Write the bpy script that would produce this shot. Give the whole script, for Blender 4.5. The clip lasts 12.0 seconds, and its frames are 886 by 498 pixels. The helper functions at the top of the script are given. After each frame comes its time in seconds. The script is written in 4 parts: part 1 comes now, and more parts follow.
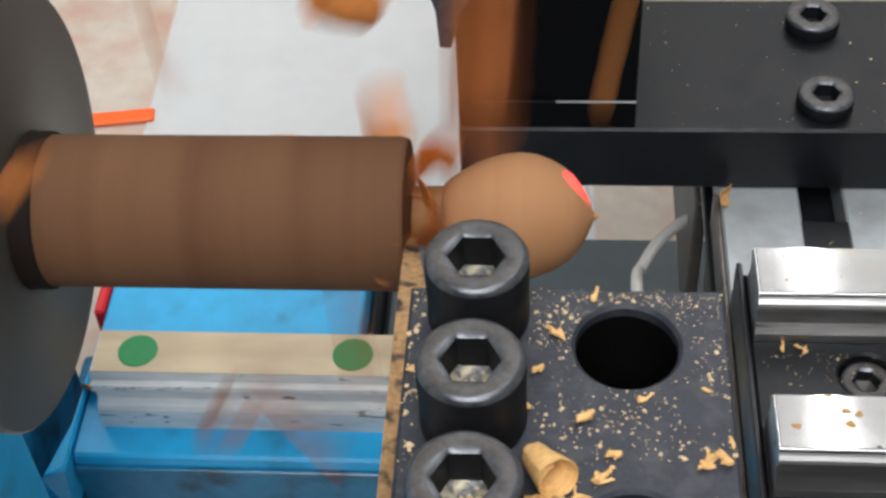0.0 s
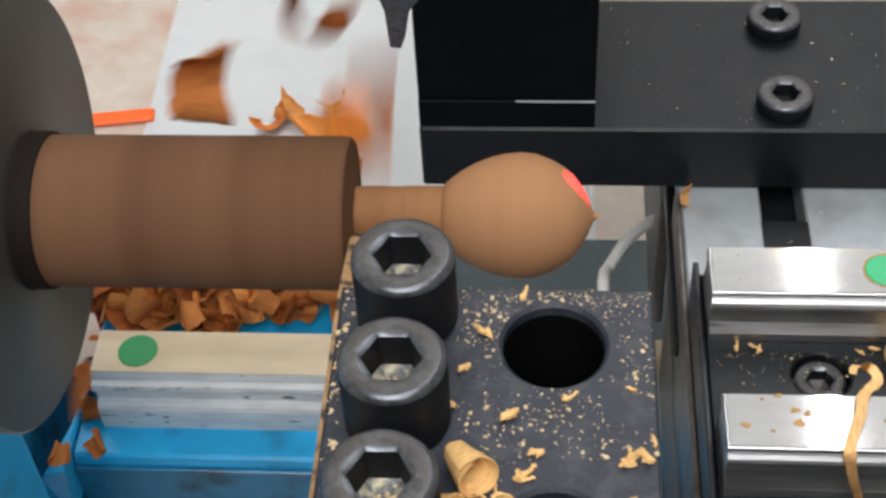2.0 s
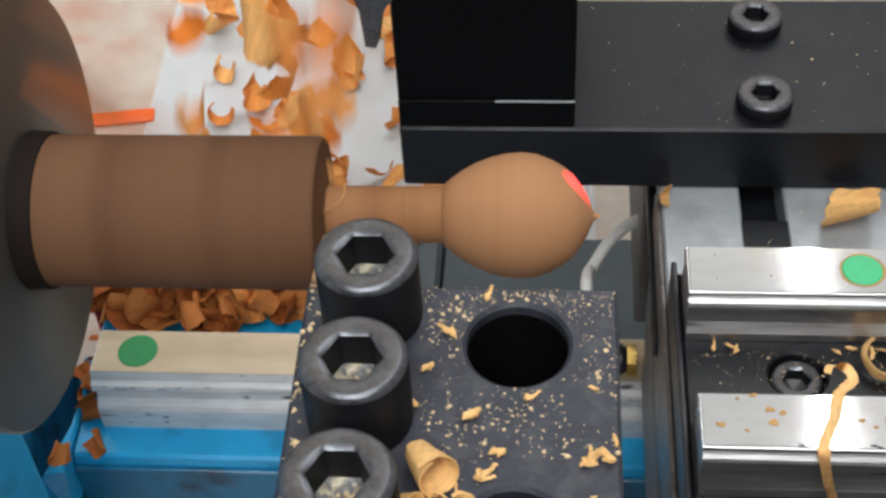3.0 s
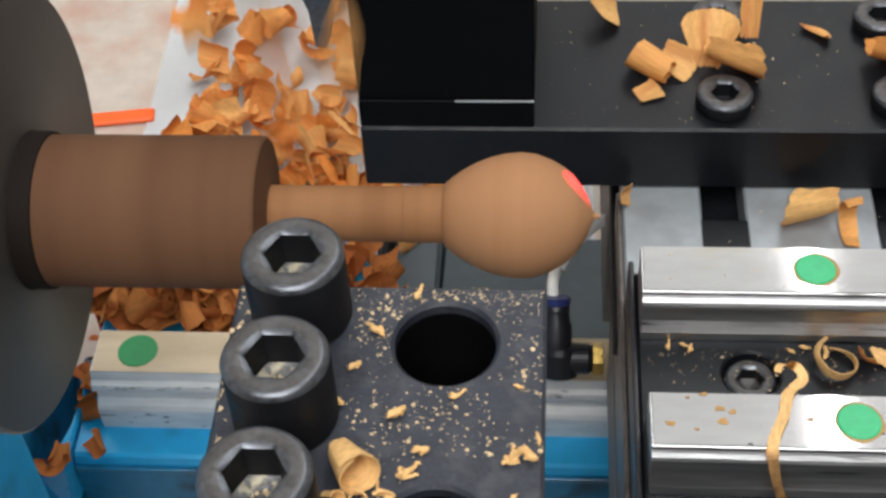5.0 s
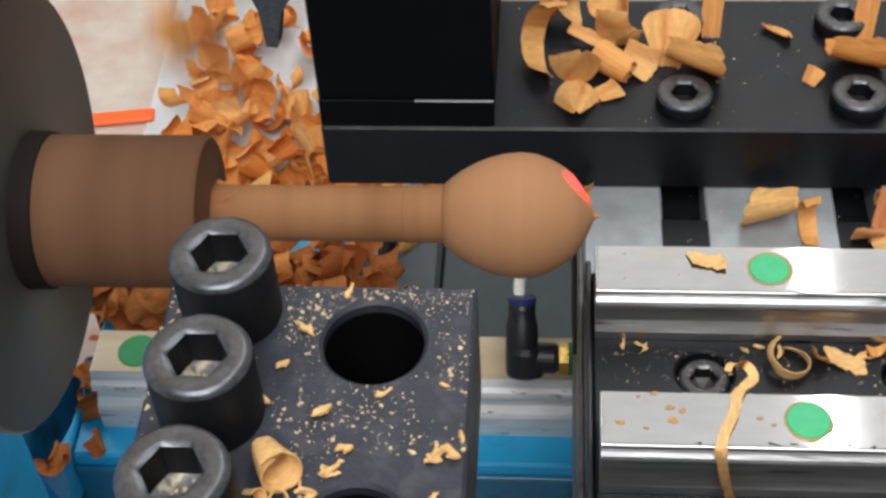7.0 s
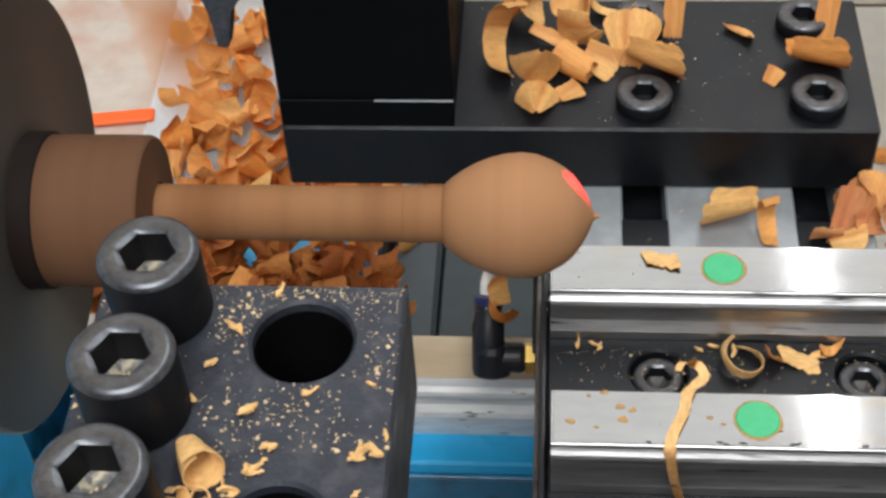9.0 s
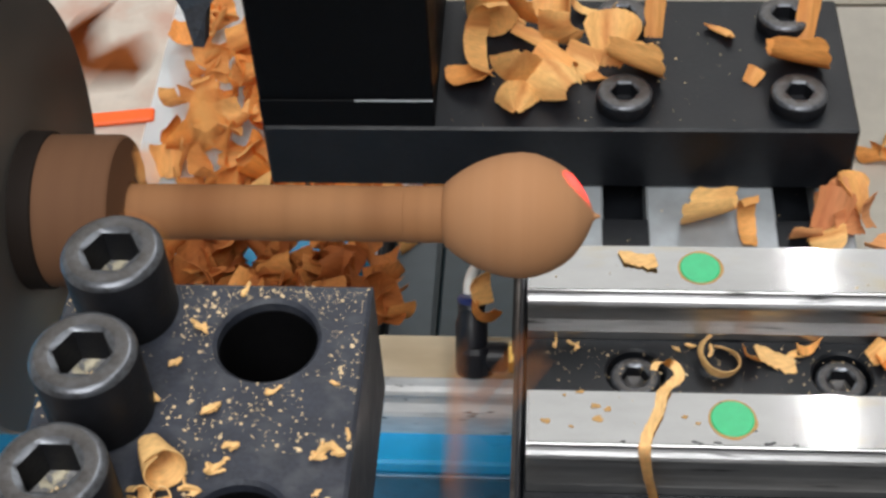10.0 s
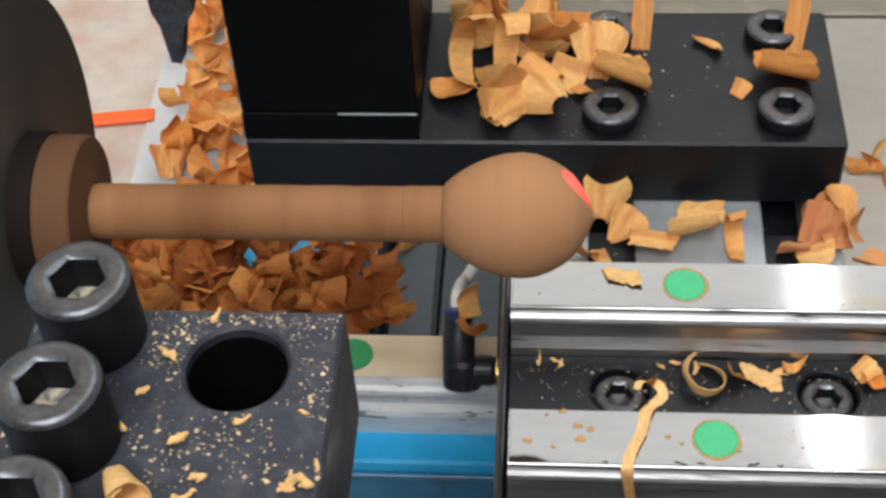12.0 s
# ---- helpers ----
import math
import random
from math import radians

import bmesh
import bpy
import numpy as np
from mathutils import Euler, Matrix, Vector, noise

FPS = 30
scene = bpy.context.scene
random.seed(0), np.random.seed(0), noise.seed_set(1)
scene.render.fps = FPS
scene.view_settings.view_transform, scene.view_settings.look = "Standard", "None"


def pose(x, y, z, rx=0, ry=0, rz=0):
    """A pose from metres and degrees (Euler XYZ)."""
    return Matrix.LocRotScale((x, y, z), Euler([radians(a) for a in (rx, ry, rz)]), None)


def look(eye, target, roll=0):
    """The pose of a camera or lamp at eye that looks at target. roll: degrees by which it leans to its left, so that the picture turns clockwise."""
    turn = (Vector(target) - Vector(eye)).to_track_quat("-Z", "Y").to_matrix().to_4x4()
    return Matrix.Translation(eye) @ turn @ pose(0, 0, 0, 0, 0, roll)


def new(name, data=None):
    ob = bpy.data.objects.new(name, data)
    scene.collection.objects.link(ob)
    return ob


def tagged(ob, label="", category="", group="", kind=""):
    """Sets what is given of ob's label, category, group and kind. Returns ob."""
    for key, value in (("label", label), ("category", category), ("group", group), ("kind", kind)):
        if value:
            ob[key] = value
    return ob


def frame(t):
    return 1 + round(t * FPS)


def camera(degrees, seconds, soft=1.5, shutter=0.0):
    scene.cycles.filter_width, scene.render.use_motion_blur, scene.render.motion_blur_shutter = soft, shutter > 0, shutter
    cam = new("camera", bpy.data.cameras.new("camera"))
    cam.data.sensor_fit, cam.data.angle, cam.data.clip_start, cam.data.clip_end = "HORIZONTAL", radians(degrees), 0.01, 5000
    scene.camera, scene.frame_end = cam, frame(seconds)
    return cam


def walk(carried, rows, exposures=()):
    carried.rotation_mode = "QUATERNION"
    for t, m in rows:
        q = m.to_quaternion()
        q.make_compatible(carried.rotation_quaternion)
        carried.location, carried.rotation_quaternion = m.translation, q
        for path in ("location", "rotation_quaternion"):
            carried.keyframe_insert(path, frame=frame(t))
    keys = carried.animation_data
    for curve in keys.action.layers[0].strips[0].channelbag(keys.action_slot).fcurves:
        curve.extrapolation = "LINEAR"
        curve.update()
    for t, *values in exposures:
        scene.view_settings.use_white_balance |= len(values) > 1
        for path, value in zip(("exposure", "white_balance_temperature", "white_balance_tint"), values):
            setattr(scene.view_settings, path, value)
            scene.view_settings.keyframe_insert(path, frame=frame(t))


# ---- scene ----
cam = camera(33.6, 12.0, soft=2.9, shutter=0.5)
EYE = Vector((0.0, 0.0, 0.4))
AIM = EYE + 0.4 * Vector((-0.07306, 0.67624, -0.73305))
walk(cam, [(0.0, look(EYE, AIM, -3.80)), (12.0, look(EYE, AIM, -3.80))])

# ---- light: a workshop with ceiling tubes and pale walls ----
scene.view_settings.exposure = 0.0
world = bpy.data.worlds.new("workshop")
scene.world = world
world.use_nodes = True
world.node_tree.nodes["Background"].inputs[0].default_value = (0.80, 0.90, 1.0, 1)
world.node_tree.nodes["Background"].inputs[1].default_value = 0.55


def area_lamp(name, eye, target, sx, sy, watts, colour):
    data = bpy.data.lights.new(name, "AREA")
    data.shape, data.size, data.size_y, data.energy, data.color = "RECTANGLE", sx, sy, watts, colour
    ob = new(name, data)
    ob.matrix_world = look(eye, target)
    return ob


area_lamp("ceiling_tube", (0.425, 0.60, 1.70), (0.425, 0.599, 0.0), 0.024, 2.9, 15.0, (0.985, 0.985, 1.0))
area_lamp("ceiling_panel", (-0.08, -0.66, 1.52), (-0.06, 0.32, 0.1), 0.9, 0.9, 26.0, (0.985, 0.99, 1.0))
# Added fill lamp in place of the bright ceiling that the rails mirror.
area_lamp("rear_fill_panel", (0.0, 1.63, 1.74), (0.0, 1.53, 0.0), 2.2, 1.2, 14.0, (0.985, 0.99, 1.0))
# the red centring beam that falls from above on the turned head
beam = bpy.data.lights.new("centring_beam", "SPOT")
beam.energy, beam.color, beam.spot_size, beam.spot_blend, beam.shadow_soft_size = 27.0, (1.0, 0.0, 0.10), radians(1.35), 0.65, 0.0005
new("centring_beam", beam).matrix_world = look((-0.0009, 0.2427, 0.4540), (0.0050, 0.2042, 0.1980))

# ---- materials ----


def shader(name, base, rough=0.5, metal=0.0, tone=0.25, scale=200.0, bump=0.15, bump_scale=None, stretch=(1, 1, 1), spec=0.5, stain=None, stain_scale=30.0, stain_cut=(0.55, 0.7), random_tone=0.0, island=False, other=None, thin=None, rough_var=0.15, bump_dist=0.0004):
    """A painted, ground or wooden surface: two scales of tone, stains and fine relief, in metres of the thing's own space."""
    m = bpy.data.materials.new(name)
    m.use_nodes = True
    n, l = m.node_tree.nodes, m.node_tree.links
    b = n["Principled BSDF"]
    b.inputs["Roughness"].default_value, b.inputs["Metallic"].default_value = rough, metal
    b.inputs["Specular IOR Level"].default_value = spec
    tc, mp = n.new("ShaderNodeTexCoord"), n.new("ShaderNodeMapping")
    mp.inputs["Scale"].default_value = stretch
    l.new(tc.outputs["Object"], mp.inputs[0])

    def noise_at(s, detail=4.0):
        t = n.new("ShaderNodeTexNoise")
        t.inputs["Scale"].default_value, t.inputs["Detail"].default_value = s, detail
        l.new(mp.outputs[0], t.inputs["Vector"])
        return t

    fine, broad = noise_at(scale), noise_at(scale / 7, 3.0)
    mix = n.new("ShaderNodeMath")
    mix.operation = "ADD"
    l.new(fine.outputs["Fac"], mix.inputs[0]), l.new(broad.outputs["Fac"], mix.inputs[1])
    last = mix
    if random_tone:
        src = n.new("ShaderNodeNewGeometry") if island else n.new("ShaderNodeObjectInfo")
        mul = n.new("ShaderNodeMath")
        mul.operation, mul.inputs[1].default_value = "MULTIPLY_ADD", random_tone
        l.new(src.outputs["Random Per Island" if island else "Random"], mul.inputs[0])
        l.new(mix.outputs[0], mul.inputs[2])
        last = mul
    rm = n.new("ShaderNodeMapRange")
    rm.inputs[1].default_value, rm.inputs[2].default_value = 0.6, 1.4 + random_tone
    rm.inputs[3].default_value, rm.inputs[4].default_value = 1 - tone, 1 + tone
    l.new(last.outputs[0], rm.inputs[0])
    col = n.new("ShaderNodeVectorMath")
    col.operation = "SCALE"
    col.inputs[0].default_value = base
    l.new(rm.outputs[0], col.inputs["Scale"])
    if other:
        info, two = n.new("ShaderNodeObjectInfo"), n.new("ShaderNodeMix")
        two.data_type = "RGBA"
        two.inputs[6].default_value, two.inputs[7].default_value = (*base, 1), (*other, 1)
        l.new(info.outputs["Random"], two.inputs[0]), l.new(two.outputs[2], col.inputs[0])
    out = col.outputs[0]
    if stain:
        st = noise_at(stain_scale, 6.0)
        sr = n.new("ShaderNodeMapRange")
        sr.inputs[1].default_value, sr.inputs[2].default_value = stain_cut
        l.new(st.outputs["Fac"], sr.inputs[0])
        mc = n.new("ShaderNodeMix")
        mc.data_type = "RGBA"
        mc.inputs[7].default_value = (*stain, 1)
        l.new(sr.outputs[0], mc.inputs[0]), l.new(out, mc.inputs[6])
        out = mc.outputs[2]
    l.new(out, b.inputs["Base Color"])
    rr = n.new("ShaderNodeMapRange")
    rr.inputs[3].default_value, rr.inputs[4].default_value = max(rough - rough_var, 0.02), min(rough + rough_var, 1)
    l.new(broad.outputs["Fac"], rr.inputs[0]), l.new(rr.outputs[0], b.inputs["Roughness"])
    bp = n.new("ShaderNodeBump")
    bp.inputs["Strength"].default_value, bp.inputs["Distance"].default_value = bump, bump_dist
    src = noise_at(bump_scale, 5.0) if bump_scale else fine
    l.new(src.outputs["Fac"], bp.inputs["Height"]), l.new(bp.outputs[0], b.inputs["Normal"])
    if thin:  # light that comes through a thin shaving
        glow, both = n.new("ShaderNodeBsdfTranslucent"), n.new("ShaderNodeMixShader")
        glow.inputs[0].default_value, both.inputs[0].default_value = (*thin, 1), 0.22
        l.new(b.outputs[0], both.inputs[1]), l.new(glow.outputs[0], both.inputs[2])
        l.new(both.outputs[0], n["Material Output"].inputs[0])
    return m


MATTE = shader("matte_black_paint", (0.0032, 0.0035, 0.0042), 0.5, 0.0, 0.3, 900, 0.1, spec=0.06)
RUST = shader("rust_stain", (0.42, 0.25, 0.09), 0.7, 0.2, 0.3, 900, 0.1)
BLACK = shader("black_anodised", (0.0065, 0.0075, 0.0095), 0.42, 0.0, 0.35, 900, 0.12, spec=0.25, stain=(0.013, 0.015, 0.018), stain_scale=160, stain_cut=(0.62, 0.8))
PLATE = shader("worn_black_plate", (0.024, 0.0275, 0.038), 0.50, 0.0, 0.4, 1400, 0.25, spec=0.38, stain=(0.052, 0.055, 0.063), stain_scale=240, stain_cut=(0.5, 0.72))
# Bolt black taken darker still, to put shade on flanks and socket walls.
BOLT_SIDE = shader("shaded_black_bolt_flank", (0.0085, 0.009, 0.011), 0.5, 0.0, 0.3, 1500, 0.2, spec=0.16)
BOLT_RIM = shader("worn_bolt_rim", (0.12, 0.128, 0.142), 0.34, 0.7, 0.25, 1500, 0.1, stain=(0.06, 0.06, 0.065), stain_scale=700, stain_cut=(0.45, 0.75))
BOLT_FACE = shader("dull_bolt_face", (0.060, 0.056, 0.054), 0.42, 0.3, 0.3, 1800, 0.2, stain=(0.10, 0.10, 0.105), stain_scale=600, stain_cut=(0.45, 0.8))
SOCKET_FLOOR = shader("bare_socket_steel", (0.16, 0.16, 0.16), 0.40, 0.4, 0.5, 1500, 0.5, stain=(0.40, 0.36, 0.26), stain_scale=420, stain_cut=(0.50, 0.56))
OXIDE = shader("black_oxide_steel", (0.026, 0.028, 0.035), 0.33, 0.0, 0.3, 1800, 0.10, spec=0.6, stain=(0.070, 0.073, 0.083), stain_scale=900, stain_cut=(0.40, 0.80))
TAN = shader("fresh_tan_wood", (0.74, 0.45, 0.175), 0.65, 0.0, 0.3, 1500, 0.3, stretch=(1, 0.3, 1), stain=(0.50, 0.26, 0.10), stain_scale=300, stain_cut=(0.55, 0.75))
# Near-black paint holds the shade inside the bores.
BORE_SHADE = shader("bore_shade_black", (0.003, 0.003, 0.0033), 0.8, 0.0, 0.2, 400, spec=0.05)
STEEL = shader("ground_rail_steel", (0.29, 0.29, 0.285), 0.058, 1.0, 0.08, 300, 0.004, stretch=(0.4, 1, 1), stain=(0.31, 0.275, 0.20), stain_scale=110, stain_cut=(0.58, 0.78), rough_var=0.02)
RAIL_SIDE = shader("dull_rail_steel", (0.45, 0.45, 0.45), 0.34, 1.0, 0.30, 700, 0.12, stretch=(0.10, 1, 1), stain=(0.035, 0.033, 0.033), stain_scale=330, stain_cut=(0.60, 0.68), rough_var=0.08)
GREY = shader("grey_milled_steel", (0.36, 0.39, 0.41), 0.5, 0.4, 0.12, 260, 0.12, stain=(0.27, 0.28, 0.285), stain_scale=60, stain_cut=(0.5, 0.75))
STRIP = shader("grey_edge_steel", (0.13, 0.118, 0.11), 0.5, 0.25, 0.3, 260, 0.2)
EDGE = shader("edge_steel", (0.13, 0.115, 0.105), 0.42, 0.35, 0.45, 260, 0.15, stretch=(1, 1, 0.2), stain=(0.06, 0.045, 0.035), stain_scale=130)
DISC = shader("grey_chuck_steel", (0.138, 0.132, 0.121), 0.42, 0.75, 0.12, 160, 0.1)
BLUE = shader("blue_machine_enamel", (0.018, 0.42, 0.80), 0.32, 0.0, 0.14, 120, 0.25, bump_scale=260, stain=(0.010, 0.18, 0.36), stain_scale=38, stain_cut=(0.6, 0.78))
# BLUE darkened for the unlit front face, with grime stains over it.
SHADED_FRONT_BLUE = shader("grimy_shaded_blue_front", (0.010, 0.165, 0.315), 0.30, 0.0, 0.35, 90, 0.5, bump_scale=140, stain=(0.006, 0.060, 0.105), stain_scale=60, stain_cut=(0.5, 0.68), bump_dist=0.0010)
# Shaded copy of BLUE for the low headstock parts, with heavy grime.
SHADED_CAST = shader("grimy_shaded_blue_casting", (0.008, 0.15, 0.30), 0.4, 0.0, 0.3, 120, 0.4, bump_scale=160, stain=(0.006, 0.035, 0.06), stain_scale=55, stain_cut=(0.48, 0.62))
PLUG = shader("dark_green_plastic", (0.022, 0.27, 0.085), 0.5, 0.0, 0.12, 500, 0.1)
TEAL = shader("dull_blue_grey_tray", (0.030, 0.050, 0.060), 0.5, 0.0, 0.3, 120, 0.2)
GREEN = shader("green_plastic_plug", (0.03, 0.42, 0.17), 0.45, 0.0, 0.15, 500, 0.1, stain=(0.10, 0.20, 0.08), stain_scale=500, stain_cut=(0.68, 0.75))
# Near-black brown carries the shade between chuck and stock.
CLAMP = shader("shaded_collar_steel", (0.014, 0.010, 0.008), 0.7, 0.0, 0.3, 300, 0.2, spec=0.1)
BRASS = shader("brass", (0.80, 0.55, 0.16), 0.25, 1.0, 0.1, 500, 0.1)
RUBBER = shader("black_plastic", (0.012, 0.012, 0.016), 0.4, 0.0, 0.2, 500, 0.1)
BED_FACE = shader("tan_faced_rail_steel", (0.70, 0.565, 0.385), 0.5, 0.0, 0.12, 200, 0.1, stretch=(0.3, 1, 1), stain=(0.48, 0.36, 0.22), stain_scale=40, stain_cut=(0.5, 0.75))
BED_SIDE = shader("worn_rail_steel", (0.76, 0.75, 0.73), 0.5, 0.1, 0.30, 250, 0.2, stretch=(0.25, 1, 1), stain=(0.14, 0.135, 0.13), stain_scale=420, stain_cut=(0.645, 0.70), rough_var=0.1)
GREYBLUE = shader("blue_grey_plate", (0.06, 0.075, 0.085), 0.45, 0.3, 0.2, 120, 0.2)
OLIVE = shader("olive_brown_cover", (0.16, 0.14, 0.105), 0.4, 0.3, 0.2, 120, 0.2, stain=(0.24, 0.20, 0.15), stain_scale=60)
COVER = shader("beige_grey_sheet_metal", (0.60, 0.565, 0.49), 0.5, 0.1, 0.1, 120, 0.15)
BLUE_RING = shader("dark_blue_plastic", (0.02, 0.03, 0.13), 0.4, 0.0, 0.1, 300, 0.1)
TUBE = shader("white_air_tube", (0.86, 0.84, 0.80), 0.35, 0.0, 0.1, 300, 0.05)
PAPER = shader("white_paper", (0.94, 0.97, 0.985), 0.7, 0.0, 0.05, 60, 0.1)
TABLE = shader("beige_stone_table", (0.55, 0.48, 0.41), 0.55, 0.0, 0.15, 130, 0.15, stain=(0.50, 0.33, 0.26), stain_scale=45, stain_cut=(0.45, 0.7))
WALL = shader("pale_workshop_plaster", (0.66, 0.64, 0.60), 0.9, 0.0, 0.06, 12, 0.1)
# Dark grey for unseen surfaces that should bounce little light.
DIM = shader("light_cutting_grey", (0.16, 0.155, 0.15), 0.9, 0.0, 0.1, 12, 0.1)
ORANGE = shader("orange_plastic_strap", (0.95, 0.13, 0.01), 0.45, 0.0, 0.08, 200, 0.1)
RED = shader("red_plastic", (0.75, 0.02, 0.03), 0.45, 0.0, 0.1, 200, 0.1)
STOCK = shader("brown_turned_wood", (0.128, 0.063, 0.032), 0.8, 0.0, 0.10, 300, 0.05, stretch=(1, 0.03, 0.03), spec=0.2, stain=(0.085, 0.036, 0.017), stain_scale=30, stain_cut=(0.45, 0.65))
STEM = shader("tool_marked_wood", (0.265, 0.126, 0.054), 0.75, 0.0, 0.14, 300, 0.10, stretch=(1, 0.03, 0.03), spec=0.2, stain=(0.185, 0.078, 0.030), stain_scale=35, stain_cut=(0.45, 0.65))
TURNED = shader("freshly_turned_wood", (0.37, 0.190, 0.092), 0.75, 0.0, 0.07, 400, 0.10, stretch=(1, 0.03, 0.03), spec=0.2, stain=(0.30, 0.142, 0.062), stain_scale=60, stain_cut=(0.4, 0.7))
# Same wood as SHAVING, darkened and reddened to put shade in its colour.
HEAP_SHADED = shader("shaded_red_brown_shaving", (0.42, 0.115, 0.030), 0.7, 0.0, 0.35, 1300, 0.4, stretch=(0.12, 1, 1), spec=0.2, other=(0.90, 0.38, 0.105), thin=(0.62, 0.19, 0.04), stain=(0.24, 0.065, 0.02), stain_scale=150, stain_cut=(0.55, 0.8))
BRIGHT = shader("golden_wood_curl", (0.76, 0.33, 0.085), 0.6, 0.0, 0.3, 1500, 0.4, stretch=(0.10, 1, 1), spec=0.3, other=(0.90, 0.56, 0.21), thin=(0.90, 0.46, 0.14), stain=(0.50, 0.19, 0.055), stain_scale=110, stain_cut=(0.50, 0.72))
SHAVING = shader("wood_shaving", (0.80, 0.255, 0.035), 0.65, 0.0, 0.35, 1300, 0.4, stretch=(0.12, 1, 1), spec=0.3, other=(0.97, 0.60, 0.22), thin=(0.95, 0.42, 0.07), stain=(0.44, 0.14, 0.035), stain_scale=150, stain_cut=(0.55, 0.8))
RED_CURL = shader("reddish_wood_curl", (0.62, 0.235, 0.105), 0.65, 0.0, 0.3, 1300, 0.4, stretch=(0.12, 1, 1), spec=0.2, other=(0.82, 0.42, 0.17), thin=(0.7, 0.3, 0.1), stain=(0.40, 0.13, 0.055), stain_scale=130, stain_cut=(0.5, 0.75))
PALE = shader("pale_peeled_wood", (0.88, 0.64, 0.28), 0.6, 0.0, 0.2, 500, 0.2, stretch=(0.2, 1, 1))
DUST = shader("sawdust", (0.62, 0.47, 0.28), 0.8, 0.0, 0.35, 900, 0.1, random_tone=0.8, island=True)
DUSTED = shader("dust_caked_steel", (0.34, 0.20, 0.09), 0.85, 0.0, 0.5, 900, 0.6, stain=(0.03, 0.025, 0.02), stain_scale=260, stain_cut=(0.5, 0.62))

# ---- mesh helpers ----


def part(name, bm, material, parent=None, label="", smooth=False):
    """Links a bmesh as one mesh object, under a thing or a part."""
    me = bpy.data.meshes.new(name)
    bmesh.ops.recalc_face_normals(bm, faces=bm.faces)
    if smooth:
        for f in bm.faces:
            f.smooth = True
        for e in bm.edges:
            if len(e.link_faces) == 2 and e.calc_face_angle(0) > 0.6:
                e.smooth = False
    bm.to_mesh(me)
    bm.free()
    me.materials.append(material)
    ob = new(name, me)
    ob.parent = parent
    return tagged(ob, label)


def thing(name, label, category, group="", kind="", at=(0, 0, 0)):
    ob = new(name)
    ob.location = at
    ob.empty_display_size = 0.02
    return tagged(ob, label, category, group, kind)


def box(x0, x1, y0, y1, z0, z1, bevel=0.0005, bm=None, seg=1):
    bm = bm or bmesh.new()
    vs = bmesh.ops.create_cube(bm, size=1, matrix=Matrix.LocRotScale(((x0 + x1) / 2, (y0 + y1) / 2, (z0 + z1) / 2), None, (x1 - x0, y1 - y0, z1 - z0)))["verts"]
    if bevel:
        es = {e for v in vs for e in v.link_edges}
        bmesh.ops.bevel(bm, geom=list(es), offset=bevel, segments=seg, profile=0.6, affect="EDGES")
    return bm


def rings(loops, close_ends=True, bm=None):
    """Skins a row of closed loops with the same number of points."""
    bm = bm or bmesh.new()
    vv = [[bm.verts.new(p) for p in loop] for loop in loops]
    n = len(vv[0])
    for a, b in zip(vv, vv[1:]):
        for i in range(n):
            bm.faces.new((a[i], a[(i + 1) % n], b[(i + 1) % n], b[i]))
    if close_ends:
        bm.faces.new(vv[0]), bm.faces.new(vv[-1])
    return bm


def lathe_x(profile, n=64, y=0.0, z=0.0, close=True):
    """Turns (x, radius) pairs round an axis along x."""
    return rings([[(x, y + r * math.cos(2 * math.pi * k / n), z + r * math.sin(2 * math.pi * k / n)) for k in range(n)] for x, r in profile], close)


def lathe_z(profile, n=40, x=0.0, y=0.0, bm=None):
    return rings([[(x + r * math.cos(2 * math.pi * k / n), y + r * math.sin(2 * math.pi * k / n), z) for k in range(n)] for r, z in profile], True, bm)


def extrude_x(profile, x0, x1, bm=None):
    return rings([[(x, y, z) for y, z in profile] for x in (x0, x1)], True, bm)


def plate_with_holes(x0, x1, y0, y1, z0, z1, holes, chamfer=0.0006, n=40):
    """A plate with chamfered upper edges and round through holes (x, y, radius)."""
    bm = bmesh.new()

    def loop(pts, z):
        return [bm.verts.new((px, py, z)) for px, py in pts]

    def rect(i):
        return [(x0 + i, y0 + i), (x1 - i, y0 + i), (x1 - i, y1 - i), (x0 + i, y1 - i)]

    def circle(cx, cy, r):
        return [(cx + r * math.cos(2 * math.pi * k / n), cy + r * math.sin(2 * math.pi * k / n)) for k in range(n)]

    def skin(a, b):
        for i in range(len(a)):
            j = (i + 1) % len(a)
            bm.faces.new((a[i], a[j], b[j], b[i]))

    top, mid, low = loop(rect(chamfer), z1), loop(rect(0), z1 - chamfer), loop(rect(0), z0)
    skin(top, mid), skin(mid, low)
    tops, lows = [top], [low]
    for cx, cy, r in holes:
        a, b, c = loop(circle(cx, cy, r + chamfer), z1), loop(circle(cx, cy, r), z1 - chamfer), loop(circle(cx, cy, r), z0)
        skin(a, b), skin(b, c)
        tops.append(a), lows.append(c)
    for group in (tops, lows):
        es = [bm.edges.get((lp[i], lp[(i + 1) % len(lp)])) for lp in group for i in range(len(lp))]
        bmesh.ops.triangle_fill(bm, use_beauty=True, edges=es)
    return bm


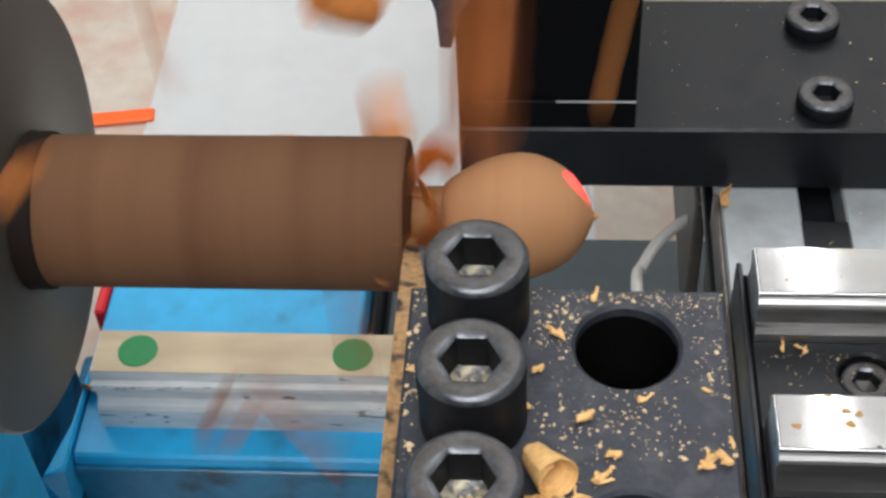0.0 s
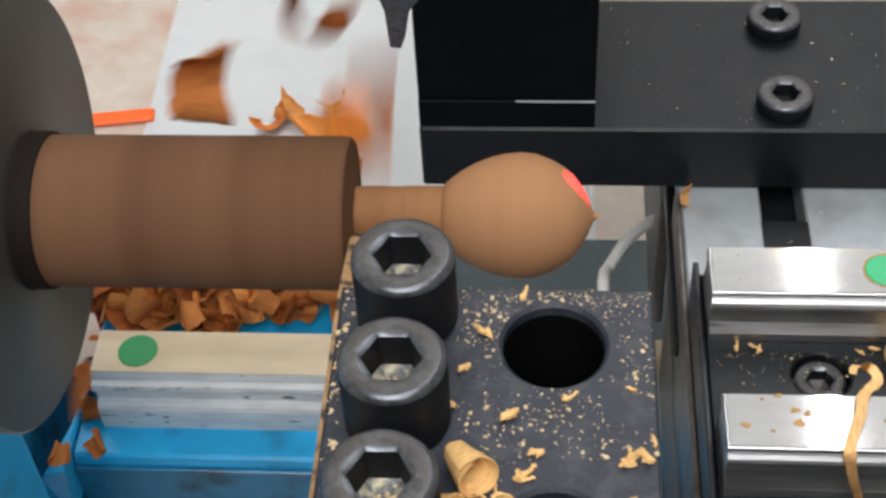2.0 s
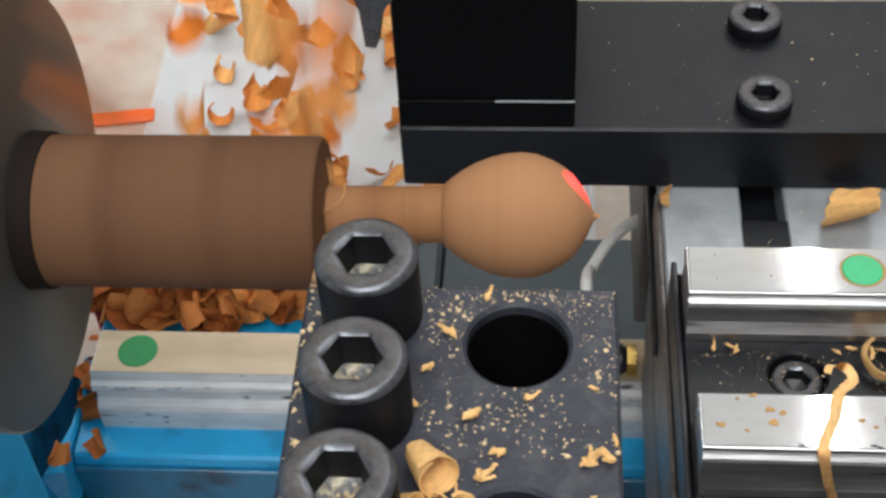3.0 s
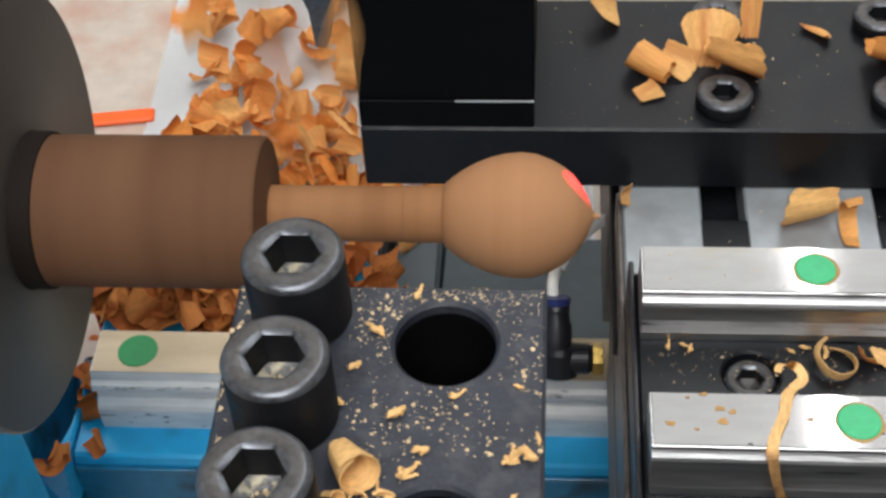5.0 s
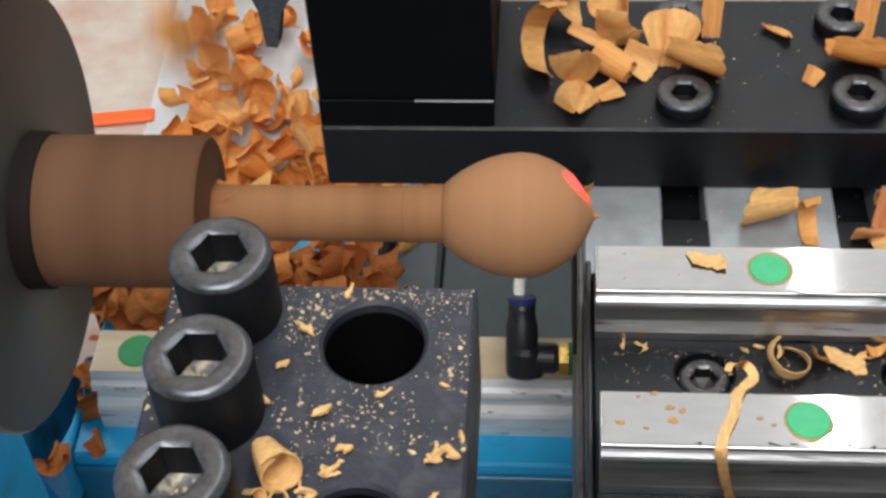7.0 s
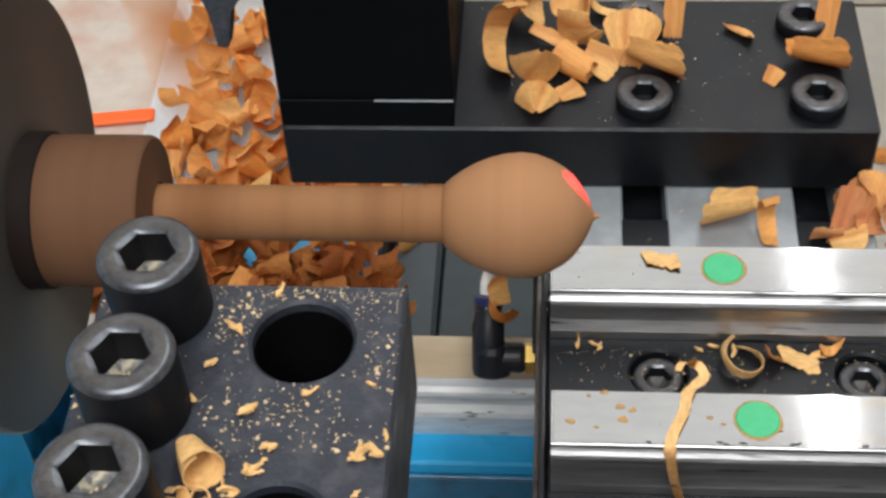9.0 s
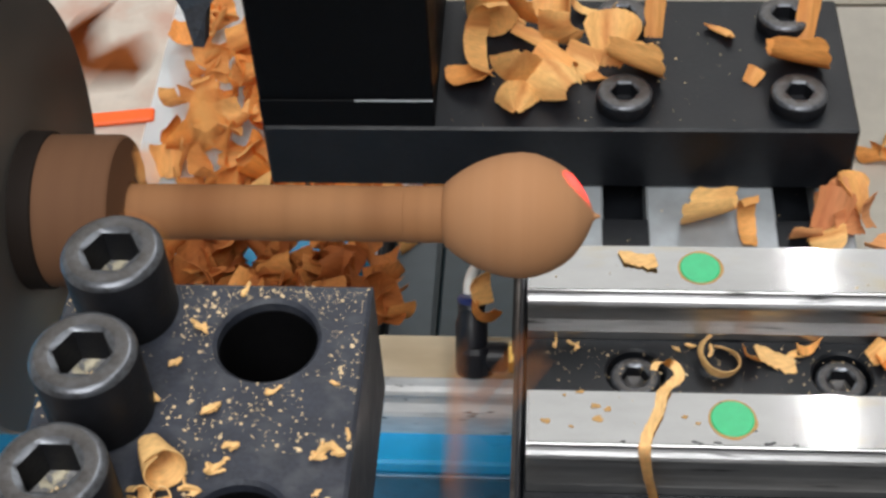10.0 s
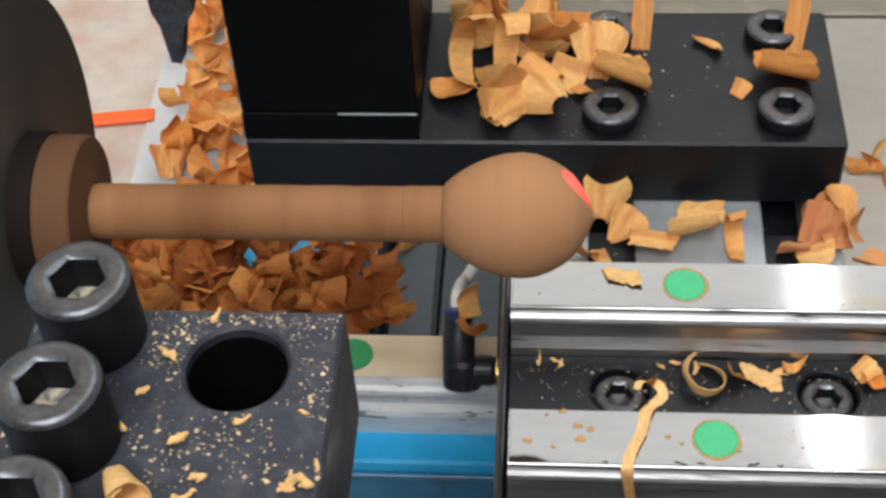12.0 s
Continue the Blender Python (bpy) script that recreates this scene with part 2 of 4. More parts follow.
def cap_screw_mesh(r, h, hexr, depth, chamfer, dome=0.0, n=48):
    """A socket head: bevelled rim, flat face and a six-sided recess; the base at z 0."""
    def hexagon(k, s):
        a = 2 * math.pi * k / n
        q = (a % (math.pi / 3)) - math.pi / 6
        return s * math.cos(math.pi / 6) / math.cos(q)

    def ring(fn, z):
        return [(fn(k) * math.cos(2 * math.pi * k / n), fn(k) * math.sin(2 * math.pi * k / n), z) for k in range(n)]

    loops = [ring(lambda k: r * 0.97, 0.0), ring(lambda k: r, 0.0006), ring(lambda k: r, h - chamfer), ring(lambda k: r - chamfer * 0.35, h - chamfer * 0.35), ring(lambda k: r - chamfer, h - dome * 0.1),
             ring(lambda k: hexr * 1.10, h - dome), ring(lambda k: hexagon(k, hexr), h - dome - 0.0005), ring(lambda k: hexagon(k, hexr), h - depth), ring(lambda k: 0.0004, h - depth - 0.0012)]
    return rings(loops)


def bolt_finish(ob, floor=3, n=48):
    """Flanks and socket walls darkened as if shaded, a worn rim, a dull face and a bare socket floor."""
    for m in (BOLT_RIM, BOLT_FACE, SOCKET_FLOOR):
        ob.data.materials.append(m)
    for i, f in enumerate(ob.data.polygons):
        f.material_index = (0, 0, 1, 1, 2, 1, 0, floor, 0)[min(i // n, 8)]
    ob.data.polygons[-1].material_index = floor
    return ob


# ---- the carriage's ways: it feeds left at a steady pace, draws back and returns ----
FEED = 0.005405
STEPS = [(t * 0.5, -FEED * t * 0.5, 0.0) for t in range(23)] + [(11.2, -0.0603, 0.0), (11.3, -0.06085, -0.0002), (11.4, -0.0609, -0.00165), (11.5, -0.0609, -0.00315), (11.62, -0.0609, -0.0050), (11.72, -0.0606, -0.0054), (12.0, -0.0579, -0.0054)]

# ---- the room ----


def setting(name, bm, material, label, category):
    return tagged(part(name, bm, material, None, label), category=category, kind="structure")


setting("floor", box(-1.6, 1.9, -1.3, 2.3, -0.90, -0.85, 0), DIM, "dark grey workshop floor under the bench", "floor")
setting("ceiling", box(-1.6, 1.9, -1.3, 2.3, 1.80, 1.85, 0), WALL, "pale plaster workshop ceiling", "ceiling")
setting("wall_north", box(-1.6, 1.9, 2.3, 2.4, -0.90, 1.85, 0), WALL, "pale plaster workshop wall", "wall")
# Unseen wall, kept dark so that less bounce reaches the front faces.
setting("wall_south", box(-1.6, 1.9, -1.4, -1.3, -0.90, 1.85, 0), DIM, "unseen dark grey workshop wall that cuts light from the front", "wall")
setting("wall_west", box(-1.7, -1.6, -1.4, 2.4, -0.90, 1.85, 0), WALL, "pale plaster workshop wall", "wall")
setting("wall_east", box(1.9, 2.0, -1.4, 2.4, -0.90, 1.85, 0), WALL, "pale plaster workshop wall", "wall")

# ---- bench, paper and strap ----
BENCH = -0.06
bench = thing("workbench", "beige speckled stone-topped workbench under the lathe", "workbench")
part("tabletop", box(-0.75, 0.8, -0.35, 0.95, BENCH - 0.04, BENCH, 0.003), TABLE, bench)
for lx in (-0.70, 0.75):
    for ly in (-0.30, 0.90):
        part("leg", box(lx - 0.03, lx + 0.03, ly - 0.03, ly + 0.03, -0.85, BENCH - 0.04, 0.003), STRIP, bench, "grey steel leg")


def paper_mesh(x0, x1, y0, y1, skew):
    bm = bmesh.new()
    nx, ny = 18, 24
    grid = []
    for j in range(ny + 1):
        row = []
        for i in range(nx + 1):
            u, v = i / nx, j / ny
            x = x0 + (x1 - x0) * u + skew * v
            y = y0 + (y1 - y0) * v
            z = BENCH + 0.0006 + 0.0008 * (noise.noise((x * 14, y * 9, 1.7)) + 1) * min(1, 6 * u, 6 * (1 - u))
            row.append(bm.verts.new((x, y, z)))
        grid.append(row)
    for j in range(ny):
        for i in range(nx):
            bm.faces.new((grid[j][i], grid[j][i + 1], grid[j + 1][i + 1], grid[j + 1][i]))
    bmesh.ops.solidify(bm, geom=bm.faces[:], thickness=0.0003)
    return bm


tagged(part("paper_sheet", paper_mesh(-0.188, 0.02, 0.396, 0.72, -0.007), PAPER, None, "white paper sheet catching wood shavings on the bench", smooth=True), category="paper")
strap = tagged(part("strap", box(-0.030, 0.027, -0.0042, 0.0042, 0.0, 0.0026, 0.0008), ORANGE, None, "bright orange plastic strap lying on the bench"), category="strap")
strap.matrix_world = pose(-0.2140, 0.5030, BENCH + 0.0002, 0, 0, 8.5)

# ---- the lathe bed ----
RY, RZ, BEDTOP = 0.3084, 0.0119, -0.0151
bed = thing("lathe_bed", "blue enamelled lathe bed with a steel guide rail", "lathe bed", kind="structure")
part("front_beam", extrude_x([(0.2822, BENCH + 0.0002), (0.2822, BEDTOP - 0.0074), (0.2817, BEDTOP - 0.0064), (0.2815, BEDTOP - 0.0054), (0.2822, BEDTOP - 0.0049), (0.3300, BEDTOP - 0.0049), (0.3300, BENCH + 0.0002)], -0.1640, 0.70), SHADED_FRONT_BLUE, bed, "grimy blue bed casting, darkened as a shaded front")
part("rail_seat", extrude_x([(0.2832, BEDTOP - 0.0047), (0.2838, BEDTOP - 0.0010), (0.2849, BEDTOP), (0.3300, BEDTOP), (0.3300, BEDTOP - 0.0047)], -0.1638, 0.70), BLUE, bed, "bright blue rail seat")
part("pad", box(-0.1668, -0.0694, 0.3304, 0.392, BENCH + 0.0002, BEDTOP - 0.0004, 0.001), BLUE, bed)
part("tray", box(-0.0445, 0.70, 0.3304, 0.4225, BENCH + 0.0002, -0.050, 0.001), TEAL, bed, "dark blue-grey chip tray")
# Black strip added in place of the dark gap beside the pad.
part("tray_rib", box(-0.0690, -0.0660, 0.3304, 0.4225, BENCH + 0.0002, -0.030, 0.001), BLACK, bed, "black strip standing in for the dark gap")
part("side_plate", box(-0.0656, -0.0450, 0.3304, 0.4225, BENCH + 0.0002, -0.047, 0.002), GREYBLUE, bed, "dull blue-grey plate")
part("rear_beam", box(-0.60, 0.70, 0.09, 0.14, BENCH + 0.0002, BEDTOP, 0.002), BLUE, bed)


def rail_profile(cy, top, w, h):
    """A profiled guide rail: flat top, rounded shoulders, waist groove and wider foot."""
    if h < 0.02:
        q = [(0.5, 0), (0.5, 0.15), (0.496, 0.18), (0.484, 0.205), (0.455, 0.28), (0.425, 0.37), (0.402, 0.50), (0.395, 0.60), (0.41, 0.68), (0.445, 0.71), (0.468, 0.735), (0.477, 0.765), (0.470, 0.80), (0.445, 0.845), (0.405, 0.895), (0.382, 0.93), (0.376, 0.965), (0.372, 0.99), (0.36, 1.0)]
    else:
        q = [(0.5, 0), (0.5, 0.36), (0.47, 0.42), (0.39, 0.50), (0.37, 0.58), (0.39, 0.66), (0.47, 0.72), (0.485, 0.78), (0.47, 0.84), (0.40, 0.875), (0.385, 0.93), (0.36, 1.0)]
    right = [(cy + a * w, top - h + b * h) for a, b in q]
    left = [(cy - a * w, top - h + b * h) for a, b in reversed(q)]
    return right + left


def guide_rail(parent, x0, x1, cy, top, w, h, plugs, pr, label, side, face):
    rail = part("guide_rail", extrude_x(rail_profile(cy, top, w, h), x0, x1), side, parent, label)
    part("running_face", box(x0 + 0.0003, x1 - 0.0003, cy - 0.36 * w, cy + 0.36 * w, top - 0.0002, top + 0.0003, 0.0001), face, rail, "ground steel face")
    for x in plugs:
        if side == RAIL_SIDE:
            ring = [pr * (1.10 + 0.22 * max(0, noise.noise((x * 300, math.cos(a) * 1.3, math.sin(a) * 1.3)))) for a in (2 * math.pi * k / 32 for k in range(32))]
            part("rust_ring", rings([[(x + r * math.cos(2 * math.pi * k / 32), cy + r * math.sin(2 * math.pi * k / 32), z) for k, r in enumerate(ring)] for z in (top + 0.0002, top + 0.00036)]), RUST, rail, "thin brown rust stain")
        part("plug", lathe_z([(pr, top + 0.0002), (pr, top + 0.0005), (pr * 0.93, top + 0.0007)], 32, x, cy), GREEN if side == RAIL_SIDE else PLUG, rail, "round green plastic plug")
    return rail


guide_rail(bed, -0.1556, 0.60, RY, RZ, 0.0248, 0.0270, [-0.1406 + 0.0742 * k for k in range(10)], 0.0069, "steel guide rail with a tan running face, green plugs", BED_SIDE, BED_FACE)

# ---- headstock and chuck ----
head = thing("headstock", "blue enamelled cast headstock with dark seams", "headstock")
part("casting", box(-0.36, -0.1750, 0.16, 0.335, BENCH + 0.0002, 0.020, 0.012, seg=4), SHADED_CAST, head)
part("pillar", box(-0.30, -0.1450, 0.178, 0.232, 0.0, 0.165, 0.004, seg=3), BLUE, head)
part("spindle_housing", lathe_x([(-0.30, 0.0162), (-0.30, 0.038), (-0.116, 0.038), (-0.114, 0.036), (-0.114, 0.0162), (-0.120, 0.0162), (-0.120, 0.0350), (-0.296, 0.0350), (-0.296, 0.0162)], 48, 0.2026, 0.19134, False), BLUE, head)
part("foot", box(-0.1790, -0.1645, 0.225, 0.345, BENCH + 0.0002, -0.036, 0.003, seg=3), SHADED_CAST, head)
part("web", rings([[(-0.1700, 0.2935, -0.0355), (-0.1665, 0.3190, -0.0355), (-0.1645, 0.3190, -0.0355), (-0.1645, 0.2720, -0.0355), (-0.1745, 0.2700, -0.0355)], [(-0.1667, 0.2947, -0.0132), (-0.1657, 0.3180, -0.0132), (-0.1646, 0.3180, -0.0132), (-0.1646, 0.2756, -0.0132), (-0.1718, 0.2722, -0.0132)], [(-0.1662, 0.2947, -0.0120), (-0.1655, 0.3170, -0.0120), (-0.1650, 0.3170, -0.0120), (-0.1655, 0.2766, -0.0120), (-0.1708, 0.2732, -0.0120)]]), BLUE, head, "light blue sloping web")
part("stop", box(-0.1714, -0.1674, 0.348, 0.366, -0.0598, -0.0145, 0.001), RED, head, "small red plastic stop")
AX, AZ = 0.2022, 0.1909
chuck = thing("chuck", "large round grey steel chuck plate on the headstock spindle", "chuck", at=(-0.105, AX, AZ))
part("disc", lathe_x([(-0.006, 0.018), (-0.006, 0.0445), (-0.0052, 0.0452), (-0.0006, 0.0452), (0.0, 0.0447), (0.0, 0.0200), (0.0006, 0.0186), (0.0006, 0.0158), (-0.006, 0.0158)], 96, close=False), DISC, chuck, smooth=True)

# Thin dark ring added for the contact shade where the stock enters.
part("bore_ring", lathe_x([(0.0001, 0.0192), (0.0005, 0.0188), (0.0005, 0.0162), (0.0001, 0.0160)], 64, close=False), STRIP, chuck, "dark ring added for the contact shade round the bore", smooth=True)

part("collar", lathe_x([(0.0004, 0.0163), (0.0016, 0.0160), (0.0038, 0.0161), (0.0048, 0.0160), (0.0052, 0.0156), (0.0030, 0.01545)], 72, close=False), CLAMP, chuck, "clamping collar, darkened for the shade at the chuck", smooth=True)

# ---- the workpiece: turned head and stem, and the stock that the tool eats away ----
work = thing("workpiece", "brown wooden workpiece turned to an egg-shaped head on a thin stem", "workpiece", at=(0, AX, AZ))
egg = [(-0.0212, 0.0056), (-0.0210, 0.0062), (-0.0196, 0.0074), (-0.0175, 0.0089), (-0.0148, 0.0104), (-0.0120, 0.0115), (-0.0092, 0.0122), (-0.0060, 0.01252), (-0.0030, 0.0122), (0.0, 0.0111),
       (0.0025, 0.0097), (0.0045, 0.0080), (0.0060, 0.0060), (0.0071, 0.0040), (0.0079, 0.0022), (0.0083, 0.0011), (0.0088, 0.0006), (0.0097, 0.0003)]
part("egg_head", lathe_x(egg, 72), TURNED, work, "smooth tan egg-shaped head with a pointed nub", smooth=True)
stem = [(-0.17, 0.0056)] + [(-0.165 + 0.0036 * k, 0.0056 + 0.00006 * math.sin(k * 2.1)) for k in range(37)] + [(-0.0290, 0.00555), (-0.0289, 0.0057), (-0.0213, 0.0057), (-0.0211, 0.0054)]
part("stem", lathe_x(stem, 48), STEM, work, "smooth thin tan stem", smooth=True)
# its cut face stands at x 0 of its own space
stock_profile = [(-0.085, 0.0060), (-0.085, 0.0154), (-0.0012, 0.01545), (-0.0004, 0.0152), (0.0, 0.0148), (0.0004, 0.0100), (0.0010, 0.0060)]
stock = part("rough_stock", lathe_x(stock_profile, 72, close=False), STOCK, work, "thick dark brown cylinder of uncut wood", smooth=True)

# ---- the carriage ----
carriage = thing("carriage", "black and steel lathe carriage with rails, tool block and tool post", "carriage")
DECK = 0.1235
SCREWS = [(0.0745 + 0.0481 * k, 0.2161) for k in range(6)]
SADDLE = 0.1075
part("deck", plate_with_holes(0.0482, 0.40, 0.04, 0.2480, SADDLE + 0.0002, DECK, [(x, y, 0.0068) for x, y in SCREWS]), BLACK, carriage, "black deck plate with countersunk screws")
guide_rail(carriage, 0.0488, 0.40, 0.2358, 0.1385, 0.0195, 0.0148, [0.0895 + 0.06 * k for k in range(5)], 0.00475, "bright steel guide rail with green plugs", RAIL_SIDE, STEEL)
front_rail = guide_rail(carriage, 0.0493, 0.40, 0.1918, 0.1385, 0.0195, 0.0148, [0.0939 + 0.06 * k for k in range(5)], 0.00475, "bright steel guide rail with green plugs", RAIL_SIDE, STEEL)
for x, y, r in ((0.0642, 0.1946, 0.0012), (0.0670, 0.1938, 0.0010), (0.0650, 0.1913, 0.0013), (0.0611, 0.1984, 0.0009), (0.0838, 0.1922, 0.0008), (0.0865, 0.1906, 0.0006), (0.0958, 0.1930, 0.0007), (0.0534, 0.1905, 0.0012), (0.0590, 0.1890, 0.0006), (0.0575, 0.1975, 0.0005)):
    blot = [r * (0.75 + 0.7 * noise.noise((x * 900 + math.cos(a), y * 900 + math.sin(a), 4))) for a in (2 * math.pi * k / 14 for k in range(14))]
    part("rust_spot", rings([[(x + 1.3 * q * f * math.cos(2 * math.pi * k / 14), y + 0.8 * q * f * math.sin(2 * math.pi * k / 14), z) for k, q in enumerate(blot)] for f, z in ((1.0, 0.1387), (0.9, 0.13895))]), RUST, front_rail, "small brown rust spot")
for x, y, r in ((0.0855, 0.1856, 0.0007), (0.0868, 0.1852, 0.0005), (0.0905, 0.1855, 0.0006), (0.1010, 0.1854, 0.0008), (0.1022, 0.1858, 0.0005), (0.1068, 0.1853, 0.0006), (0.1160, 0.1855, 0.0007), (0.0702, 0.1853, 0.0005), (0.0985, 0.1888, 0.0004), (0.0915, 0.1962, 0.0003), (0.1120, 0.1900, 0.0004)):
    blot = [r * (0.7 + 0.8 * noise.noise((x * 900 + math.cos(a), y * 900 + math.sin(a), 9))) for a in (2 * math.pi * k / 12 for k in range(12))]
    part("grime_spot", rings([[(x + 1.7 * q * f * math.cos(2 * math.pi * k / 12), y + 0.6 * q * f * math.sin(2 * math.pi * k / 12), z) for k, q in enumerate(blot)] for f, z in ((1.0, 0.1387), (0.85, 0.13892))]), RUBBER, front_rail, "small dark grime spot")
for x, y in SCREWS:
    s = bolt_finish(part("deck_screw", cap_screw_mesh(0.0060, 0.0075, 0.0034, 0.0040, 0.0009), BOLT_SIDE, carriage, "dark socket screw sunk in the deck", smooth=True), 2)
    s.location = (x, y, DECK - 0.0088)
    part("deck_bore", lathe_z([(0.0067, DECK - 0.0125), (0.0067, DECK - 0.0092)], 24, x, y), BORE_SHADE, carriage)
part("edge_strip", box(0.0452, 0.0467, 0.04, 0.2930, 0.0792, SADDLE - 0.0004, 0.0005), EDGE, carriage, "grey-brown steel edge strip")
part("seal", box(0.0455, 0.0467, 0.04, 0.2930, 0.0690, 0.0790, 0.0004), RUBBER, carriage, "black edge seal")
part("lip", box(0.0466, 0.0481, 0.04, 0.2515, SADDLE + 0.0002, DECK + 0.0006, 0.0007, seg=3), RUBBER, carriage, "black rounded rubber lip")
part("apron", box(0.0452, 0.0490, 0.04, 0.2860, 0.0300, 0.0688, 0.0008), STRIP, carriage, "grey steel apron")
part("rear_apron", box(0.0452, 0.0490, 0.3260, 0.40, 0.0100, 0.0688, 0.0008), STRIP, carriage, "grey steel apron")
part("rear_cover", box(-0.02, 0.34, 0.3510, 0.46, 0.1262, 0.1285, 0.0006), OLIVE, carriage, "dull olive-brown rear cover plate")
part("way_cover", box(0.1380, 0.36, 0.2486, 0.4600, 0.0300, 0.0420, 0.0006), COVER, carriage, "beige-grey sheet metal way cover")
for x0, x1 in ((0.0468, 0.0684), (0.0804, 0.1156), (0.1276, 0.1360)):
    part("saddle_plate", box(x0, x1, 0.2482, 0.35, 0.095, SADDLE, 0.0006), GREY, carriage, "scuffed grey steel plate")
part("saddle_base", box(0.0440, 0.1360, 0.2482, 0.35, 0.089, 0.0948, 0.0006), BLACK, carriage)
part("bearing_block", box(0.056, 0.130, 0.285, 0.333, 0.0135, 0.0888, 0.002), STRIP, carriage)
part("saddle_beam", box(0.050, 0.130, 0.05, 0.284, 0.040, 0.1072, 0.002), BLACK, carriage)
# rear block and the column on it
BY = 0.2939
block = part("rear_block", box(-0.0253, 0.1362, BY, 0.3504, SADDLE + 0.0003, 0.1298, 0.0007), BLACK, carriage, "black anodised block with socket screws")
for x, y in ((0.0736, 0.3015), (0.1205, 0.3018), (0.0738, 0.3352), (0.1199, 0.3354)):
    s = bolt_finish(part("cap_screw", cap_screw_mesh(0.0076, 0.0050, 0.0038, 0.0046, 0.0010), BOLT_SIDE, block, "black socket cap screw", smooth=True), 0)
    s.location = (x, y + 0.0025, 0.1299)
column = part("column", box(-0.0251, 0.0222, BY + 0.0012, 0.352, 0.1300, 0.275, 0.0006), MATTE, carriage, "tall black column")
part("ledge", box(-0.0251, 0.0223, BY + 0.0003, BY + 0.0011, 0.1300, 0.1394, 0.0003), MATTE, column)
# The highlight along the ledge is put in as a bright strip.
part("worn_edge", box(0.0010, 0.0222, BY - 0.0001, BY + 0.0006, 0.1393, 0.1396, 0.0001), GREY, column, "bright strip for the highlight on the worn ledge edge")
part("arm", box(-0.0300, -0.0120, 0.235, BY + 0.0010, 0.252, 0.272, 0.001), MATTE, column)
bit = part("rear_bit", rings([[(-0.0020, -0.0012, 0), (0.0004, -0.0016, 0), (0.0012, 0.0012, 0.001), (-0.0018, 0.0014, 0.001)], [(-0.0024, -0.0022, 0.0105), (0.0028, -0.0024, 0.0105), (0.0030, 0.0022, 0.0105), (-0.0024, 0.0022, 0.0105)], [(-0.0034, -0.003, 0.0150), (0.0056, -0.003, 0.0150), (0.0056, 0.003, 0.0150), (-0.0034, 0.003, 0.0150)], [(-0.004, -0.003, 0.062), (0.0058, -0.003, 0.062), (0.0058, 0.003, 0.062), (-0.004, 0.003, 0.062)]]), OXIDE, column, "slender dark steel cutter bit")
bit.location = (-0.0224, 0.2476, 0.1972)
# tool post with its clamp bolts and the cutter
PT = 0.2294
post = part("tool_post", plate_with_holes(-0.0215, 0.0266, 0.050, 0.1496, 0.2035, PT, [(0.0115, 0.1383, 0.0077), (0.0118, 0.1050, 0.0077), (0.0118, 0.0717, 0.0077)]), PLATE, carriage, "scuffed black tool post block with round bores", smooth=False)
for y in (0.1431, 0.1240, 0.1048, 0.0856):
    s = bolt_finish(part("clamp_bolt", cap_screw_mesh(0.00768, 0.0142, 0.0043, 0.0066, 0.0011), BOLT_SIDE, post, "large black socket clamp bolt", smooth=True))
    s.location = (-0.0107, y + 0.0004, PT - 0.0001)
# Sleeves and floors added in black to stand in for shade down the bores.
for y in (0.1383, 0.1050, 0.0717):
    part("bore_sleeve", rings([[(0.0117 - (0.0002 if y > 0.12 else 0.0) + r * math.cos(2 * math.pi * k / 40), y + r * math.sin(2 * math.pi * k / 40), z) for k in range(40)] for r, z in ((0.00765, PT - 0.0022), (0.00755, PT - 0.0024), (0.00755, 0.2034), (0.00765, 0.2034))], False), BORE_SHADE, post)
    part("bore_floor", lathe_z([(0.0084, 0.2015), (0.0084, 0.2033)], 24, 0.0117, y), BORE_SHADE, post)
part("post_foot", box(-0.0180, 0.0900, 0.050, 0.0920, DECK + 0.0002, 0.2033, 0.002), BLACK, carriage)
part("cutter", rings([[(-0.0270, 0.06, 0.1905), (-0.0217, 0.06, 0.1905), (-0.0217, 0.06, 0.2033), (-0.0270, 0.06, 0.2033)], [(-0.0270, 0.170, 0.1905), (-0.0217, 0.170, 0.1905), (-0.0217, 0.170, 0.2033), (-0.0270, 0.170, 0.2033)], [(-0.0284, 0.1965, 0.1905), (-0.0262, 0.1960, 0.1905), (-0.0262, 0.1960, 0.1915), (-0.0284, 0.1965, 0.1915)]]), DUSTED, post, "steel cutter caked with sawdust")
# air fitting
fitting = part("air_fitting", lathe_z([(0.0048, -0.0135), (0.0052, -0.012), (0.0052, 0.003), (0.0046, 0.0045), (0.0042, 0.0080), (0.0046, 0.0085), (0.0042, 0.0100), (0.0026, 0.0100)], 28), RUBBER, carriage, "black plastic elbow air fitting", smooth=True)
fitting.matrix_world = pose(0.0290, 0.3010, 0.0340, -35, 0, 0)
part("body_collar", lathe_z([(0.0050, -0.0142), (0.0060, -0.0136), (0.0062, -0.0060), (0.0057, -0.0040), (0.0050, -0.0036)], 28, 0.0012), RUBBER, fitting)
part("release_ring", lathe_z([(0.0044, 0.0101), (0.0046, 0.0106), (0.0046, 0.0118), (0.0040, 0.0124), (0.0022, 0.0124)], 24), BLUE_RING, fitting, "dark blue release ring")
part("elbow_arm", lathe_x([(0.0, 0.0050), (0.0105, 0.0050), (0.0118, 0.0042)], 24, 0, -0.008), RUBBER, fitting)
